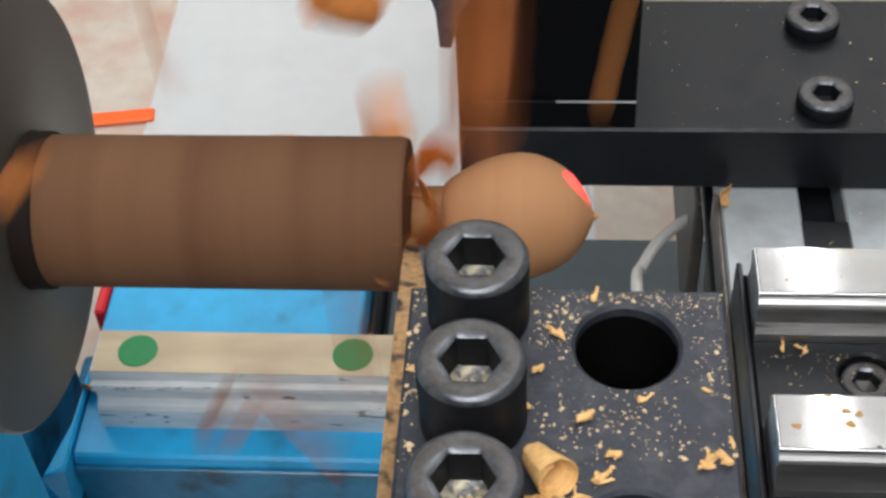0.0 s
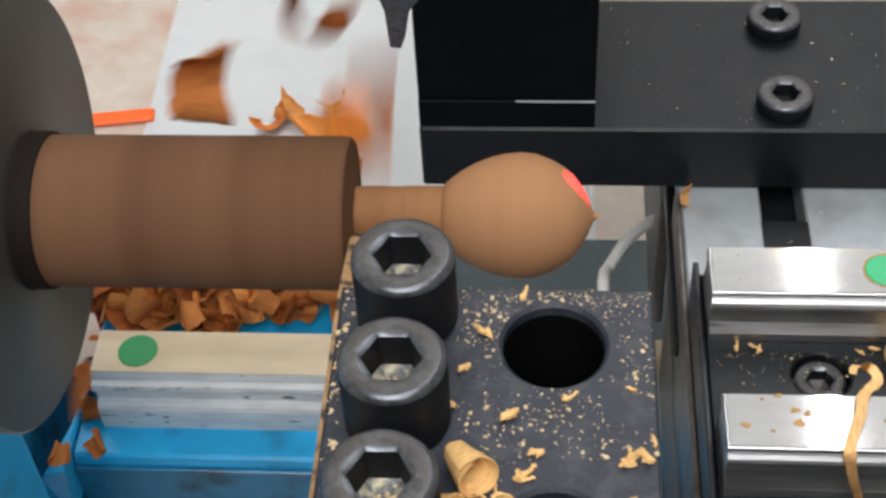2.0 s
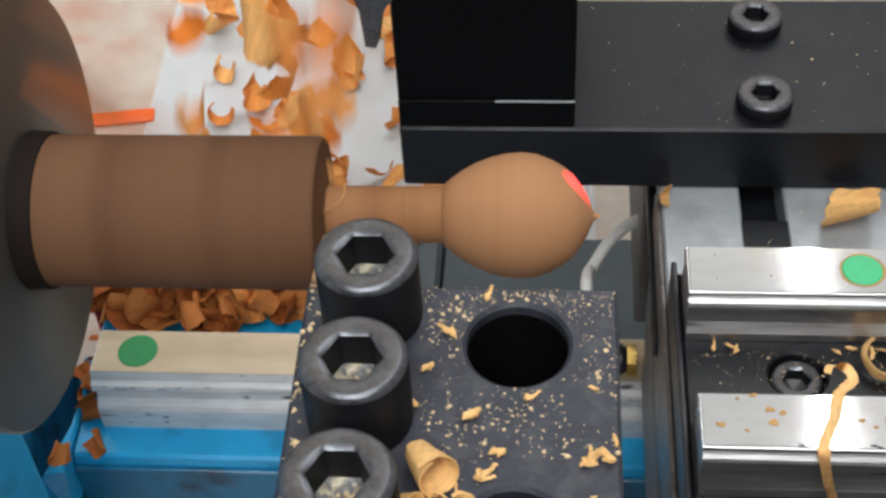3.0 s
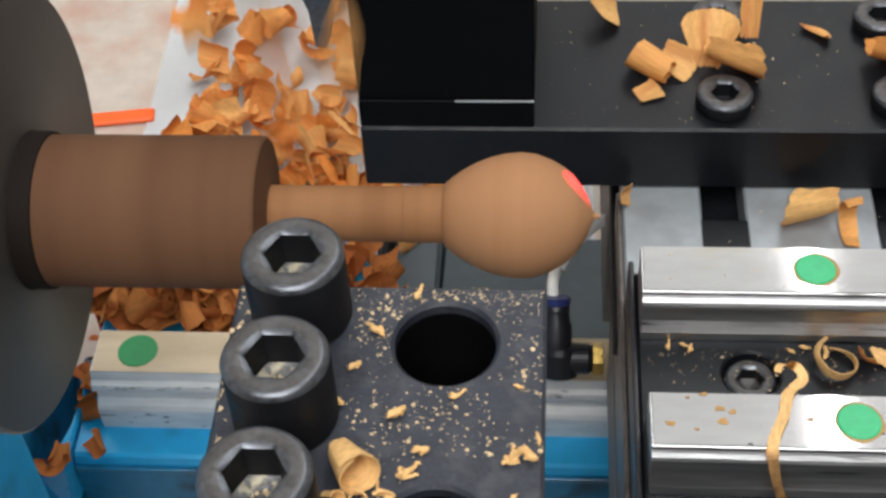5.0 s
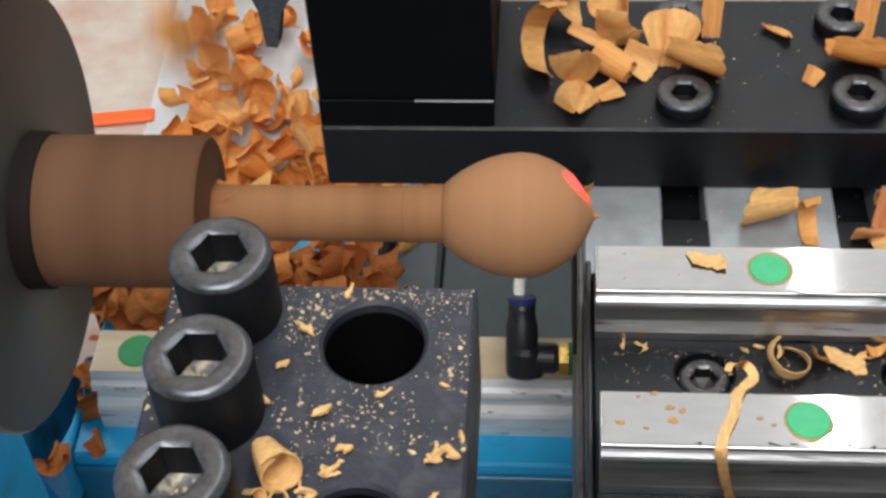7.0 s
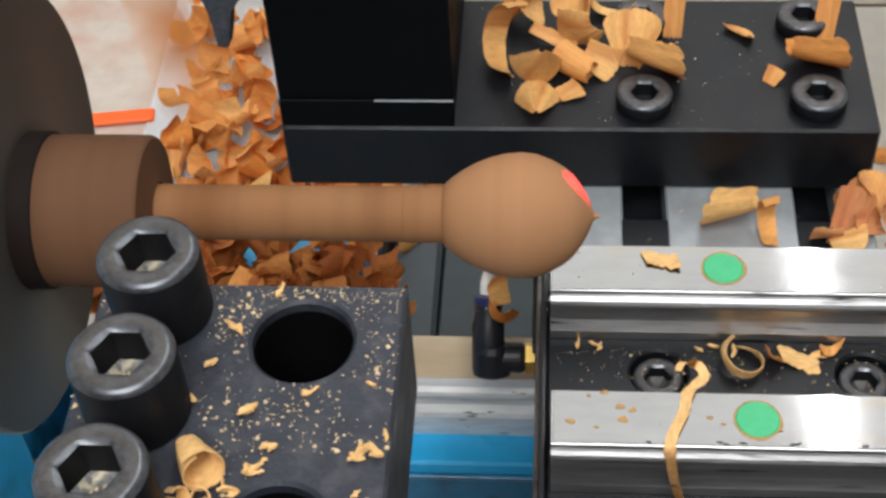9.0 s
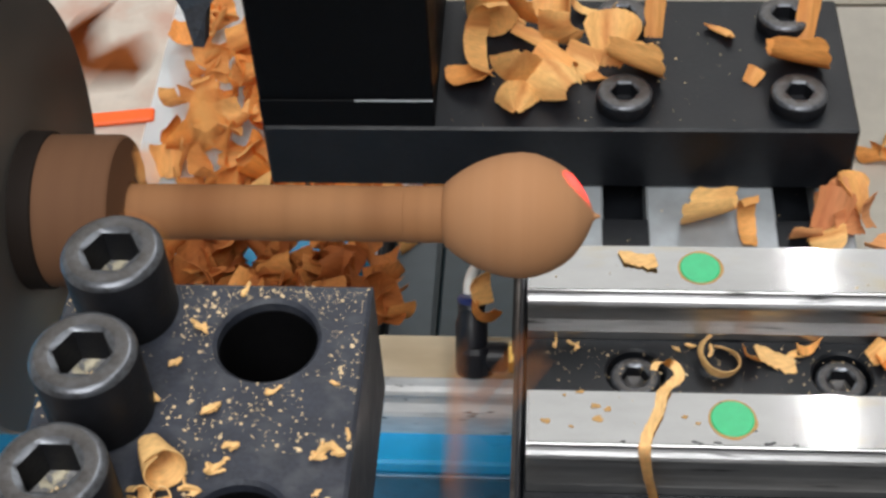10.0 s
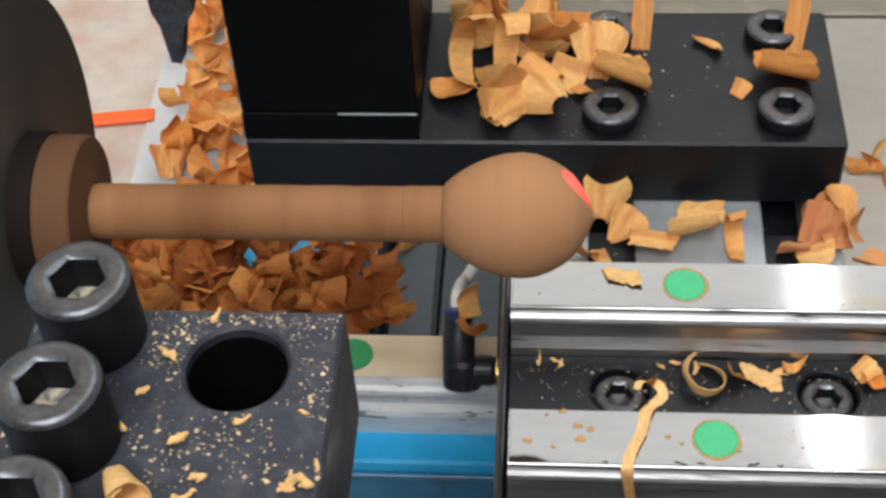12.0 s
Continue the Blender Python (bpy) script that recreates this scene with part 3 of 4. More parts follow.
part("nut", lathe_x([(0.0119, 0.0048), (0.0121, 0.0053), (0.0150, 0.0053), (0.0153, 0.0048)], 6, 0, -0.008), BRASS, fitting, "brass hexagon nut")
tube_pts = [Vector(p) for p in ((0.0282, 0.3080, 0.0415), (0.0280, 0.3155, 0.0420), (0.0288, 0.3251, 0.0370), (0.0302, 0.3297, 0.0345), (0.0357, 0.3369, 0.0391), (0.0432, 0.3422, 0.0432), (0.0500, 0.3440, 0.0440))]


def sweep(points, r, n=14):
    """A round tube through points, smoothed."""
    pts = []
    for i in range(len(points) - 1):
        p0, p1, p2, p3 = points[max(i - 1, 0)], points[i], points[i + 1], points[min(i + 2, len(points) - 1)]
        for k in range(6):
            t = k / 6
            pts.append(0.5 * ((2 * p1) + (p2 - p0) * t + (2 * p0 - 5 * p1 + 4 * p2 - p3) * t * t + (3 * p1 - p0 - 3 * p2 + p3) * t ** 3))
    pts.append(points[-1])
    loops = []
    for i, p in enumerate(pts):
        d = (pts[min(i + 1, len(pts) - 1)] - pts[max(i - 1, 0)]).normalized()
        q = d.to_track_quat("Z", "Y")
        loops.append([p + q @ Vector((r * math.cos(2 * math.pi * k / n), r * math.sin(2 * math.pi * k / n), 0)) for k in range(n)])
    return rings(loops)


part("air_tube", sweep(tube_pts, 0.0020), TUBE, carriage, "thin white air tube", smooth=True)

# ---- shavings: thin curled cones and petals of wood ----


def curl_mesh(seed, r0, r1, width, turn, taper, nu=22, nv=6, thick=0.00012, material=None, torn=1.0):
    """A curled shaving: a strip bent round a cone, tapered and torn along its edges."""
    rng = random.Random(seed)
    bm = bmesh.new()
    grid = []
    ph = rng.uniform(0, 9)
    for i in range(nu + 1):
        u = i / nu
        w = width * ((math.sin(math.pi * min(max(u, 0.03), 0.97))) ** taper) * (1 + 0.22 * torn * noise.noise((u * 5, seed * 1.3, 0)))
        row = []
        for j in range(nv + 1):
            v = j / nv - 0.5
            edge = (0.12 * noise.noise((u * 13, v * 2, seed * 2.7)) + 0.10 * noise.noise((u * 34, v * 2, seed * 1.7))) * width * abs(v) * 2 * torn
            r = r0 + (r1 - r0) * (v + 0.5) + 0.0007 * noise.noise((u * 4, v * 3, ph)) + 0.0012 * u
            a = turn * (u - 0.5)
            row.append(bm.verts.new((v * w + edge + 0.0016 * math.sin(3 * u + ph), r * math.sin(a), -r * math.cos(a) + 0.6 * r)))
        grid.append(row)
    for i in range(nu):
        for j in range(nv):
            bm.faces.new((grid[i][j], grid[i + 1][j], grid[i + 1][j + 1], grid[i][j + 1]))
    bmesh.ops.recalc_face_normals(bm, faces=bm.faces)
    bmesh.ops.solidify(bm, geom=bm.faces[:], thickness=thick)
    for f in bm.faces:
        f.smooth = True
    for e in bm.edges:
        if len(e.link_faces) == 2 and e.calc_face_angle(0) > 0.7:
            e.smooth = False
    me = bpy.data.meshes.new("shaving")
    bm.to_mesh(me)
    bm.free()
    me.materials.append(material or SHAVING)
    return me


def cup_mesh(seed, r0, r1, length, turn, material, nu=26, nv=8, thick=0.00022, coil=0.12, belly=0.25):
    """A shaving like part of a cone's wall, lying mouth up along x: a clean grain, a rounded outer rim and ragged sides."""
    rng = random.Random(seed)
    ph = rng.uniform(0, 50)
    bm = bmesh.new()
    grid = []
    for i in range(nu + 1):
        u = i / nu
        a = turn * (u - 0.5)
        row = []
        for j in range(nv + 1):
            v = j / nv
            reach = length * (1 - belly + belly * math.sin(math.pi * u) ** 0.7) * (1 + 0.06 * noise.noise((u * 16, ph, 3)))
            x = v * reach - length * 0.5 + 0.05 * length * noise.noise((u * 11, ph, 7)) * (1 - v)
            r = (r0 + (r1 - r0) * v ** 0.8) * (1 + coil * u) * (1 + 0.10 * noise.noise((u * 2.5, v * 1.5, ph)))
            b = a + 0.10 * noise.noise((v * 6, ph, u * 2)) * abs(2 * u - 1)
            row.append(bm.verts.new((x, r * math.sin(b), -r * math.cos(b))))
        grid.append(row)
    for i in range(nu):
        for j in range(nv):
            bm.faces.new((grid[i][j], grid[i + 1][j], grid[i + 1][j + 1], grid[i][j + 1]))
    bmesh.ops.recalc_face_normals(bm, faces=bm.faces)
    bmesh.ops.solidify(bm, geom=bm.faces[:], thickness=thick)
    for f in bm.faces:
        f.smooth = True
    for e in bm.edges:
        if len(e.link_faces) == 2 and e.calc_face_angle(0) > 0.7:
            e.smooth = False
    me = bpy.data.meshes.new("shaving")
    bm.to_mesh(me)
    bm.free()
    me.materials.append(material)
    return me


RNG = random.Random(7)
CURLS = []
for k in range(18):
    CURLS.append(curl_mesh(k, RNG.uniform(0.0020, 0.0040), RNG.uniform(0.0042, 0.0070), RNG.uniform(0.0075, 0.0120), radians(RNG.uniform(150, 320)), RNG.uniform(0.06, 0.22), torn=0.35))
PETALS = [cup_mesh(40 + k, RNG.uniform(0.003, 0.005), RNG.uniform(0.006, 0.009), RNG.uniform(0.010, 0.014), radians(RNG.uniform(100, 190)), SHAVING) for k in range(8)]
CRUMBS = [curl_mesh(90 + k, 0.0009, 0.0015, RNG.uniform(0.0022, 0.0036), radians(RNG.uniform(70, 150)), 0.14, 8, 4, 0.0007, TAN) for k in range(6)]
FLAKES = [curl_mesh(70 + k, 0.0011, 0.0017, RNG.uniform(0.0022, 0.0034), radians(RNG.uniform(70, 150)), 0.3, 7, 3, 0.00015) for k in range(6)]

HEAP_CURLS = [curl_mesh(200 + k, RNG.uniform(0.0022, 0.0042), RNG.uniform(0.0044, 0.0072), RNG.uniform(0.0070, 0.0115), radians(RNG.uniform(140, 300)), RNG.uniform(0.05, 0.20), material=HEAP_SHADED, torn=0.4) for k in range(18)]


def cut_x(t):
    return -0.0281 - (FEED + 0.0003) * min(t, 11.3)


def shift(t):
    """How far the carriage has gone at t."""
    for (ta, xa, ya), (tb, xb, yb) in zip(STEPS, STEPS[1:]):
        if ta <= t <= tb:
            f = (t - ta) / (tb - ta)
            return Vector((xa + (xb - xa) * f, ya + (yb - ya) * f, 0))
    return Vector((STEPS[-1][1], STEPS[-1][2], 0))


FLIGHTS = []


def lowest(me, m):
    return min((m @ v.co).z for v in me.vertices)


def shaving(me, x, y, ground, rot, label, group, lands=0.0, rides=False, size=1.0, flight=0.34, lift=0.05, lean=0.0):
    """A shaving that comes to rest at (x, y) on a surface; one that lands later waits in the uncut wood and flies off the tool."""
    turn = Euler([radians(a) for a in rot]).to_matrix().to_4x4() @ Matrix.Scale(size, 4)
    z = ground - lowest(me, turn) + lean
    name = "wood_chip" if "chip" in label or "flake" in label else "wood_curl" if rides else "shaving"
    ob = tagged(new(name, me), label, "shaving", group)
    ob.scale = (size, size, size)
    rest = pose(x, y, z, *rot)
    ob.matrix_world = rest @ Matrix.Scale(size, 4)
    if lands or rides:
        FLIGHTS.append((ob, rest, lands, rides, flight, lift, rot))
    return ob


def fly(ob, rest, lands, rides, flight, lift, rot):
    rows = []
    if lands:
        go = lands - flight
        x0 = cut_x(max(go, 0))
        wait = pose(-0.150 - 0.10 * ((lands * 7.3) % 1), AX, AZ, *rot)
        end = rest.translation + (shift(lands) if rides else Vector((0, 0, 0)))
        first = max(0.0, -go / flight)
        if go > 0.05:
            rows += [(0.0, wait), (go - 0.04, wait)]
        for f in (0.0, 0.15, 0.4, 0.7):
            f = max(f, first)
            if rows and go + f * flight - rows[-1][0] < 0.03:
                continue
            p = Vector((x0 - 0.002, AX, AZ)).lerp(end, f)
            p.z += lift * 4 * f * (1 - f)
            a = (1 - f) * 200
            rows.append((go + f * flight, pose(*p, rot[0] + a, rot[1] - 0.5 * a, rot[2] + 0.3 * a)))
    if rides:
        if lands:
            rows.append((lands, Matrix.Translation(shift(lands)) @ rest))
        for t, x, y in STEPS:
            if t > lands + 0.05 or (not lands and t == 0):
                rows.append((t, Matrix.Translation((x, y, 0)) @ rest))
    else:
        rows += [(lands, rest), (12.0, rest)]
    walk(ob, rows)


# heap on the blue pad behind the guide rail
def heap(x, y):
    return 0.018 * max(0, 1 - ((y - 0.372) / 0.045) ** 2) * (0.55 + 0.45 * noise.noise((x * 30, y * 30, 3)))


RNG = random.Random(21)
for k in range(120):
    x, y = RNG.uniform(-0.171, -0.058), RNG.triangular(0.336, 0.388, 0.346)
    lands = 0.2 + 1.85 * (k / 96) if k < 96 else RNG.uniform(2.3, 9.0)
    if x > -0.085:
        lands = max(lands, RNG.uniform(1.2, 4.2))
    lvl = min(1.0, k / 96)
    me = RNG.choice(HEAP_CURLS)
    shaving(me, x, y, BEDTOP + heap(x, y) * lvl - (0.0 if k < 40 else 0.001), (RNG.uniform(-60, 60), RNG.uniform(-50, 50), RNG.uniform(0, 360)), "curled orange-brown wood shaving heaped on the blue bed", "shavings on the bed", lands, size=RNG.uniform(1.0, 1.45), lift=0.03)
# drift on the white paper
for k in range(150):
    v = RNG.random()
    y = 0.452 + 0.150 * v
    u = RNG.random() ** 0.8
    x = -0.188 + 0.010 * (v * 3 % 1) + 0.145 * (1 - u * 0.96)
    lands = 1.7 + 0.09 * k if k < 12 else 2.4 + 2.7 * (k - 12) / 120 if k < 132 else RNG.uniform(5.2, 11.0)
    if x < -0.165:
        lands = max(lands, RNG.uniform(4.0, 10.5))
    hz = 0.010 * RNG.random() * min(1, k / 60)
    shaving(RNG.choice(CURLS + PETALS[:1]), x, y, BENCH + 0.0022 + hz, (RNG.uniform(-50, 50), RNG.uniform(-45, 45), RNG.uniform(0, 360)), "curled orange wood shaving scattered on the white paper", "shavings on the paper", lands, size=RNG.uniform(1.0, 1.45), lift=0.07)
for k in range(44):
    x, y = RNG.triangular(-0.150, -0.045, -0.075), RNG.uniform(0.418, 0.470)
    shaving(RNG.choice(CURLS), x, y, BENCH + 0.0022 + 0.008 * RNG.random() * min(1, k / 20), (RNG.uniform(-50, 50), RNG.uniform(-45, 45), RNG.uniform(0, 360)), "curled orange wood shaving scattered on the white paper", "shavings on the paper", 2.3 + 2.4 * k / 44, size=RNG.uniform(1.0, 1.5), lift=0.06)
# some on the front of the bed, under the chuck
for x, y, z, lands in ((-0.1675, 0.281, -0.012, 1.3), (-0.1545, 0.2865, BEDTOP, 1.7), (-0.172, 0.262, -0.036, 2.1), (-0.161, 0.300, BEDTOP, 1.0), (-0.160, 0.322, BEDTOP, 2.0), (-0.163, 0.330, BEDTOP, 1.5), (-0.160, 0.315, BEDTOP, 0.9), (-0.168, 0.2755, -0.012, 3.1), (-0.164, 0.307, BEDTOP, 2.2), (-0.166, 0.318, BEDTOP, 1.2)):
    shaving(RNG.choice(HEAP_CURLS), x, y, z, (RNG.uniform(-60, 60), RNG.uniform(-50, 50), RNG.uniform(0, 360)), "curled brown wood shaving lying by the bed's end", "shavings by the headstock", lands, size=0.72)
# those flung past the far edge of the view, and those that drop in front of the bed
for k in range(14):
    lands = 0.15 + 0.25 * k if k < 5 else 1.3 + 1.1 * (k - 5) + RNG.uniform(-0.10, 0.10)
    shaving(RNG.choice(CURLS), RNG.uniform(-0.20, -0.02), RNG.uniform(0.66, 0.78), BENCH + (0.002 if k % 2 else 0.0005), (RNG.uniform(-60, 60), RNG.uniform(-50, 50), RNG.uniform(0, 360)), "curled wood shaving flung across the bench", "shavings flung off the tool", lands, size=RNG.uniform(1.1, 1.6), flight=0.42, lift=0.045)
for k in range(10):
    lands = (0.25, 0.4, 0.95, 1.62, 2.62, 3.3, 5.45, 6.65, 9.1, 10.3)[k]
    shaving(RNG.choice(CURLS), RNG.uniform(-0.13, -0.02) + (0.05 if k > 5 else 0), RNG.uniform(0.17, 0.21), BENCH, (RNG.uniform(-60, 60), RNG.uniform(-50, 50), RNG.uniform(0, 360)), "curled wood shaving dropped before the bed", "shavings before the bed", lands, size=1.0, flight=0.36, lift=0.02)
# caught in flight: seconds, place, speed in metres a second, size, tumble; each leaves the cut and ends on the bench or the floor
FLYBYS = []
for t, p, v, size, rot in (
        (0.0, (-0.0949, 0.27, 0.1834), (-0.3, 0.9, 1.0), 1.3, (60, 20, 80)), (0.0, (-0.0497, 0.27, 0.1893), (0.2, 0.3, 0.2), 1.3, (10, 30, 40)), (0.0, (-0.0155, 0.22, 0.2222), (0.1, 0.8, 1.9), 1.5, (70, 0, 90)),
        (0.0, (-0.0163, 0.215, 0.2065), (0.05, 0.7, 1.9), 1.4, (60, 20, 100)), (0.0, (0.0129, 0.25, 0.1981), (0.35, 0.9, 1.5), 0.7, (70, 10, 90)), (0.0, (-0.0900, 0.17, 0.2300), (-0.3, -0.2, -0.5), 0.6, (30, 20, 10)),
        (0.0, (-0.0588, 0.28, 0.0637), (0.1, -0.2, -2.2), 1.3, (40, 0, 30)), (0.0, (-0.0944, 0.25, 0.0522), (-0.5, -0.3, -1.0), 1.0, (10, 50, 60)), (0.0, (-0.0725, 0.25, 0.0530), (0.9, -0.4, -1.3), 1.2, (30, 20, 0)),
        (0.5, (-0.0648, 0.27, 0.1851), (0.4, 0.3, 0.2), 1.4, (20, 30, 20)), (0.5, (-0.0169, 0.22, 0.2095), (0.0, 0.7, 2.0), 1.3, (80, 0, 80)), (0.5, (-0.0175, 0.215, 0.1990), (0.0, 0.7, 1.9), 1.2, (60, 30, 95)),
        (1.0, (-0.0667, 0.27, 0.1909), (-0.6, 0.4, 0.5), 1.2, (30, 10, 60)), (1.0, (-0.0433, 0.25, 0.1800), (-0.9, 0.6, 1.2), 1.2, (60, 40, 30)), (1.0, (-0.0300, 0.22, 0.1945), (-0.7, 0.6, 1.6), 1.2, (50, 30, 50)), (1.0, (-0.120, 0.262, 0.036), (-0.7, -0.4, -0.8), 1.5, (20, 40, 10)),
        (1.5, (-0.0454, 0.25, 0.1979), (-0.5, 0.6, 1.2), 1.4, (50, 30, 60)), (1.5, (-0.0333, 0.22, 0.1955), (-0.4, 0.6, 1.6), 1.2, (60, 10, 80)), (1.5, (-0.090, 0.262, 0.034), (0.3, -0.4, -1.2), 1.2, (10, 60, 20)),
        (2.0, (-0.0855, 0.27, 0.1621), (0.15, 0.1, 0.05), 1.4, (30, 10, 20)), (2.0, (-0.0568, 0.27, 0.1851), (0.2, 0.3, 0.3), 1.2, (20, 40, 70)), (2.0, (-0.0450, 0.26, 0.1650), (0.1, 0.6, 1.0), 1.3, (50, 20, 10)),
        (2.5, (-0.0179, 0.25, 0.1884), (0.1, 0.9, 2.2), 1.6, (80, 10, 90)), (2.5, (-0.1250, 0.262, 0.030), (0.5, -0.2, -0.5), 0.9, (10, 30, 20)), (3.0, (-0.0951, 0.22, 0.2068), (-0.9, 0.3, 0.7), 1.6, (40, 20, 60)),
        (5.0, (-0.0640, 0.27, 0.1700), (-0.3, 0.7, 1.0), 1.3, (30, 20, 60)), (5.5, (-0.0230, 0.2, 0.2360), (1.9, 0.3, 1.5), 0.9, (10, 40, 30)), (5.5, (-0.1108, 0.3, 0.1477), (-0.2, 0.6, 1.2), 1.2, (60, 10, 80)), (5.5, (-0.066, 0.25, 0.185), (0.1, 0.6, 1.2), 1.2, (30, 50, 20)),
        (6.0, (-0.0700, 0.26, 0.1930), (0.6, 0.4, -0.5), 1.2, (30, 20, 40)), (6.5, (-0.1065, 0.3, 0.1536), (-0.4, 0.5, 1.0), 1.3, (20, 20, 40)), (6.5, (-0.0075, 0.170, 0.1500), (0.1, -0.2, -0.6), 0.7, (70, 20, 80)), (7.0, (-0.0800, 0.26, 0.1850), (-0.3, 0.5, 0.8), 1.2, (30, 60, 40)),
        (9.0, (-0.0945, 0.28, 0.1736), (-0.5, 0.5, 1.0), 1.7, (30, 20, 50)), (9.0, (-0.0860, 0.26, 0.1880), (-0.3, 0.6, 1.2), 1.4, (60, 20, 10)), (9.5, (-0.0820, 0.25, 0.1745), (0.0, 0.7, 1.8), 1.5, (70, 10, 80)), (9.5, (-0.0780, 0.26, 0.1930), (0.5, 0.5, 0.4), 1.2, (10, 30, 20)), (9.5, (-0.0455, 0.29, 0.0575), (0.1, -0.3, -1.8), 1.2, (40, 10, 80)),
        (10.0, (-0.0085, 0.17, 0.1790), (-0.4, -0.3, -0.6), 0.6, (40, 60, 30)), (10.0, (-0.0185, 0.17, 0.1600), (-0.1, -0.4, -1.3), 0.8, (60, 20, 70)), (10.0, (-0.1080, 0.26, 0.1800), (0.3, 0.3, 0.3), 1.7, (20, 30, 60)), (10.0, (-0.084, 0.25, 0.172), (0.1, 0.5, 1.4), 1.2, (70, 10, 80)),
        (10.5, (-0.0275, 0.25, 0.0905), (0.1, -0.3, -1.9), 1.0, (70, 10, 70)), (10.5, (-0.0960, 0.26, 0.1800), (-0.3, 0.6, 1.0), 1.4, (20, 50, 30)), (11.0, (-0.0250, 0.262, 0.0300), (0.3, -0.4, -0.9), 1.1, (20, 20, 10)), (11.0, (-0.100, 0.26, 0.180), (-0.5, 0.5, 1.0), 1.2, (30, 30, 40))):
    end = (p[0] + 0.12 * v[0], 0.76, BENCH + 0.002) if v[1] > 0 else (min(p[0], 0.03), 0.19, BENCH)
    me = HEAP_CURLS[(len(FLYBYS) * 5) % 18]
    FLYBYS.append((tagged(new("shaving", me), "curled brown wood shaving thrown off the cutter", "shaving", "shavings flung off the tool"), t, Vector(p), Vector(v), size, rot, Vector(end)))
# big curls on the rear block, some leaning on one another
BT = 0.1299
TUBE_CURL = cup_mesh(301, 0.0034, 0.0046, 0.0130, radians(330), BRIGHT, 34, 8, coil=0.35, belly=0.10)
PETAL = cup_mesh(302, 0.0030, 0.0078, 0.0165, radians(165), BRIGHT, belly=0.30)
TROUGH = cup_mesh(303, 0.0070, 0.0085, 0.0200, radians(130), BRIGHT, belly=0.12)
LONG_SLIP = cup_mesh(304, 0.0040, 0.0052, 0.0190, radians(70), BRIGHT, belly=0.05)
ARCH = cup_mesh(305, 0.0090, 0.0105, 0.0085, radians(215), BRIGHT, 34, 7, belly=0.30)
CONE = cup_mesh(306, 0.0010, 0.0080, 0.0150, radians(170), BRIGHT, belly=0.15)
FAN = cup_mesh(307, 0.0060, 0.0125, 0.0150, radians(100), BRIGHT, belly=0.30)
WALL_CURL = cup_mesh(310, 0.0055, 0.0095, 0.0165, radians(165), BRIGHT, 30, 8, belly=0.20)
SCRAP = cup_mesh(308, 0.0040, 0.0060, 0.0075, radians(80), BRIGHT, 14, 5, belly=0.10)
LEAF = cup_mesh(309, 0.0060, 0.0070, 0.0030, radians(60), BRIGHT, 14, 5, belly=0.75)
for me, x, y, rot, size, lands, lean in (
        (PETAL, 0.0705, 0.3215, (0, -58, 80), 0.95, 4.2, 0.0), (WALL_CURL, 0.0775, 0.3185, (-38, 8, -4), 1.0, 4.2, 0.0), (LONG_SLIP, 0.0828, 0.3330, (0, -62, 86), 1.0, 4.3, 0.0),
        (TUBE_CURL, 0.0545, 0.3165, (20, -14, 148), 0.90, 3.15, 0.0), (SCRAP, 0.0615, 0.3150, (30, 12, -25), 1.35, 4.4, 0.0), (SCRAP, 0.0528, 0.3070, (8, -16, 28), 0.95, 4.5, 0.0),
        (FAN, 0.0450, 0.3390, (30, 20, 20), 0.80, 4.6, 0.0), (LEAF, 0.1024, 0.3345, (0, 0, 48), 1.4, 4.4, 0.0),
        (WALL_CURL, 0.1212, 0.3215, (-40, 2, 4), 0.95, 4.7, 0.0), (LONG_SLIP, 0.1252, 0.3320, (0, -56, 78), 1.05, 4.7, 0.0), (SCRAP, 0.1090, 0.3121, (20, -40, 50), 0.70, 6.3, 0.0),
        (CONE, 0.0450, 0.3100, (10, 48, 100), 0.85, 5.68, 0.003), (CONE, 0.0441, 0.3010, (180, 24, 92), 0.72, 5.68, 0.0), (ARCH, 0.0369, 0.3190, (62, 24, 20), 0.95, 5.62, 0.0),
        (PETAL, 0.0376, 0.3420, (14, 26, 195), 0.85, 5.75, 0.0), (FAN, 0.0604, 0.3322, (64, 30, 120), 0.75, 5.30, 0.0), (LONG_SLIP, 0.0487, 0.3283, (25, 10, -24), 0.75, 5.25, 0.0),
        (PETAL, 0.0530, 0.3410, (30, 30, 250), 0.90, 5.9, 0.0), (ARCH, 0.0660, 0.3440, (40, 10, 80), 0.70, 8.5, 0.0),
        (ARCH, 0.0473, 0.3160, (100, 10, 12), 0.90, 10.9, 0.004), (CONE, 0.0430, 0.3035, (190, 20, 75), 0.95, 10.9, 0.0), (PETAL, 0.0555, 0.3080, (160, 20, 128), 0.95, 10.0, 0.0),
        (PETAL, 0.0588, 0.3288, (20, 40, 100), 1.05, 11.05, 0.003), (FAN, 0.0500, 0.3375, (40, 40, 70), 0.90, 9.95, 0.003), (TROUGH, 0.0655, 0.3385, (70, 20, 150), 0.70, 10.6, 0.0),
        (FAN, 0.0320, 0.3175, (20, -35, 215), 0.72, 9.85, 0.0), (SCRAP, 0.0660, 0.3141, (0, 0, 40), 0.70, 9.9, 0.0), (CONE, 0.0370, 0.3340, (10, 60, 80), 0.95, 9.9, 0.002), (TUBE_CURL, 0.0340, 0.3440, (30, 40, 120), 0.80, 9.2, 0.0)):
    shaving(me, x, y, BT, rot, "large tan wood curl lying on the black block", "curls on the block", lands, True, size, lift=0.06, lean=lean)
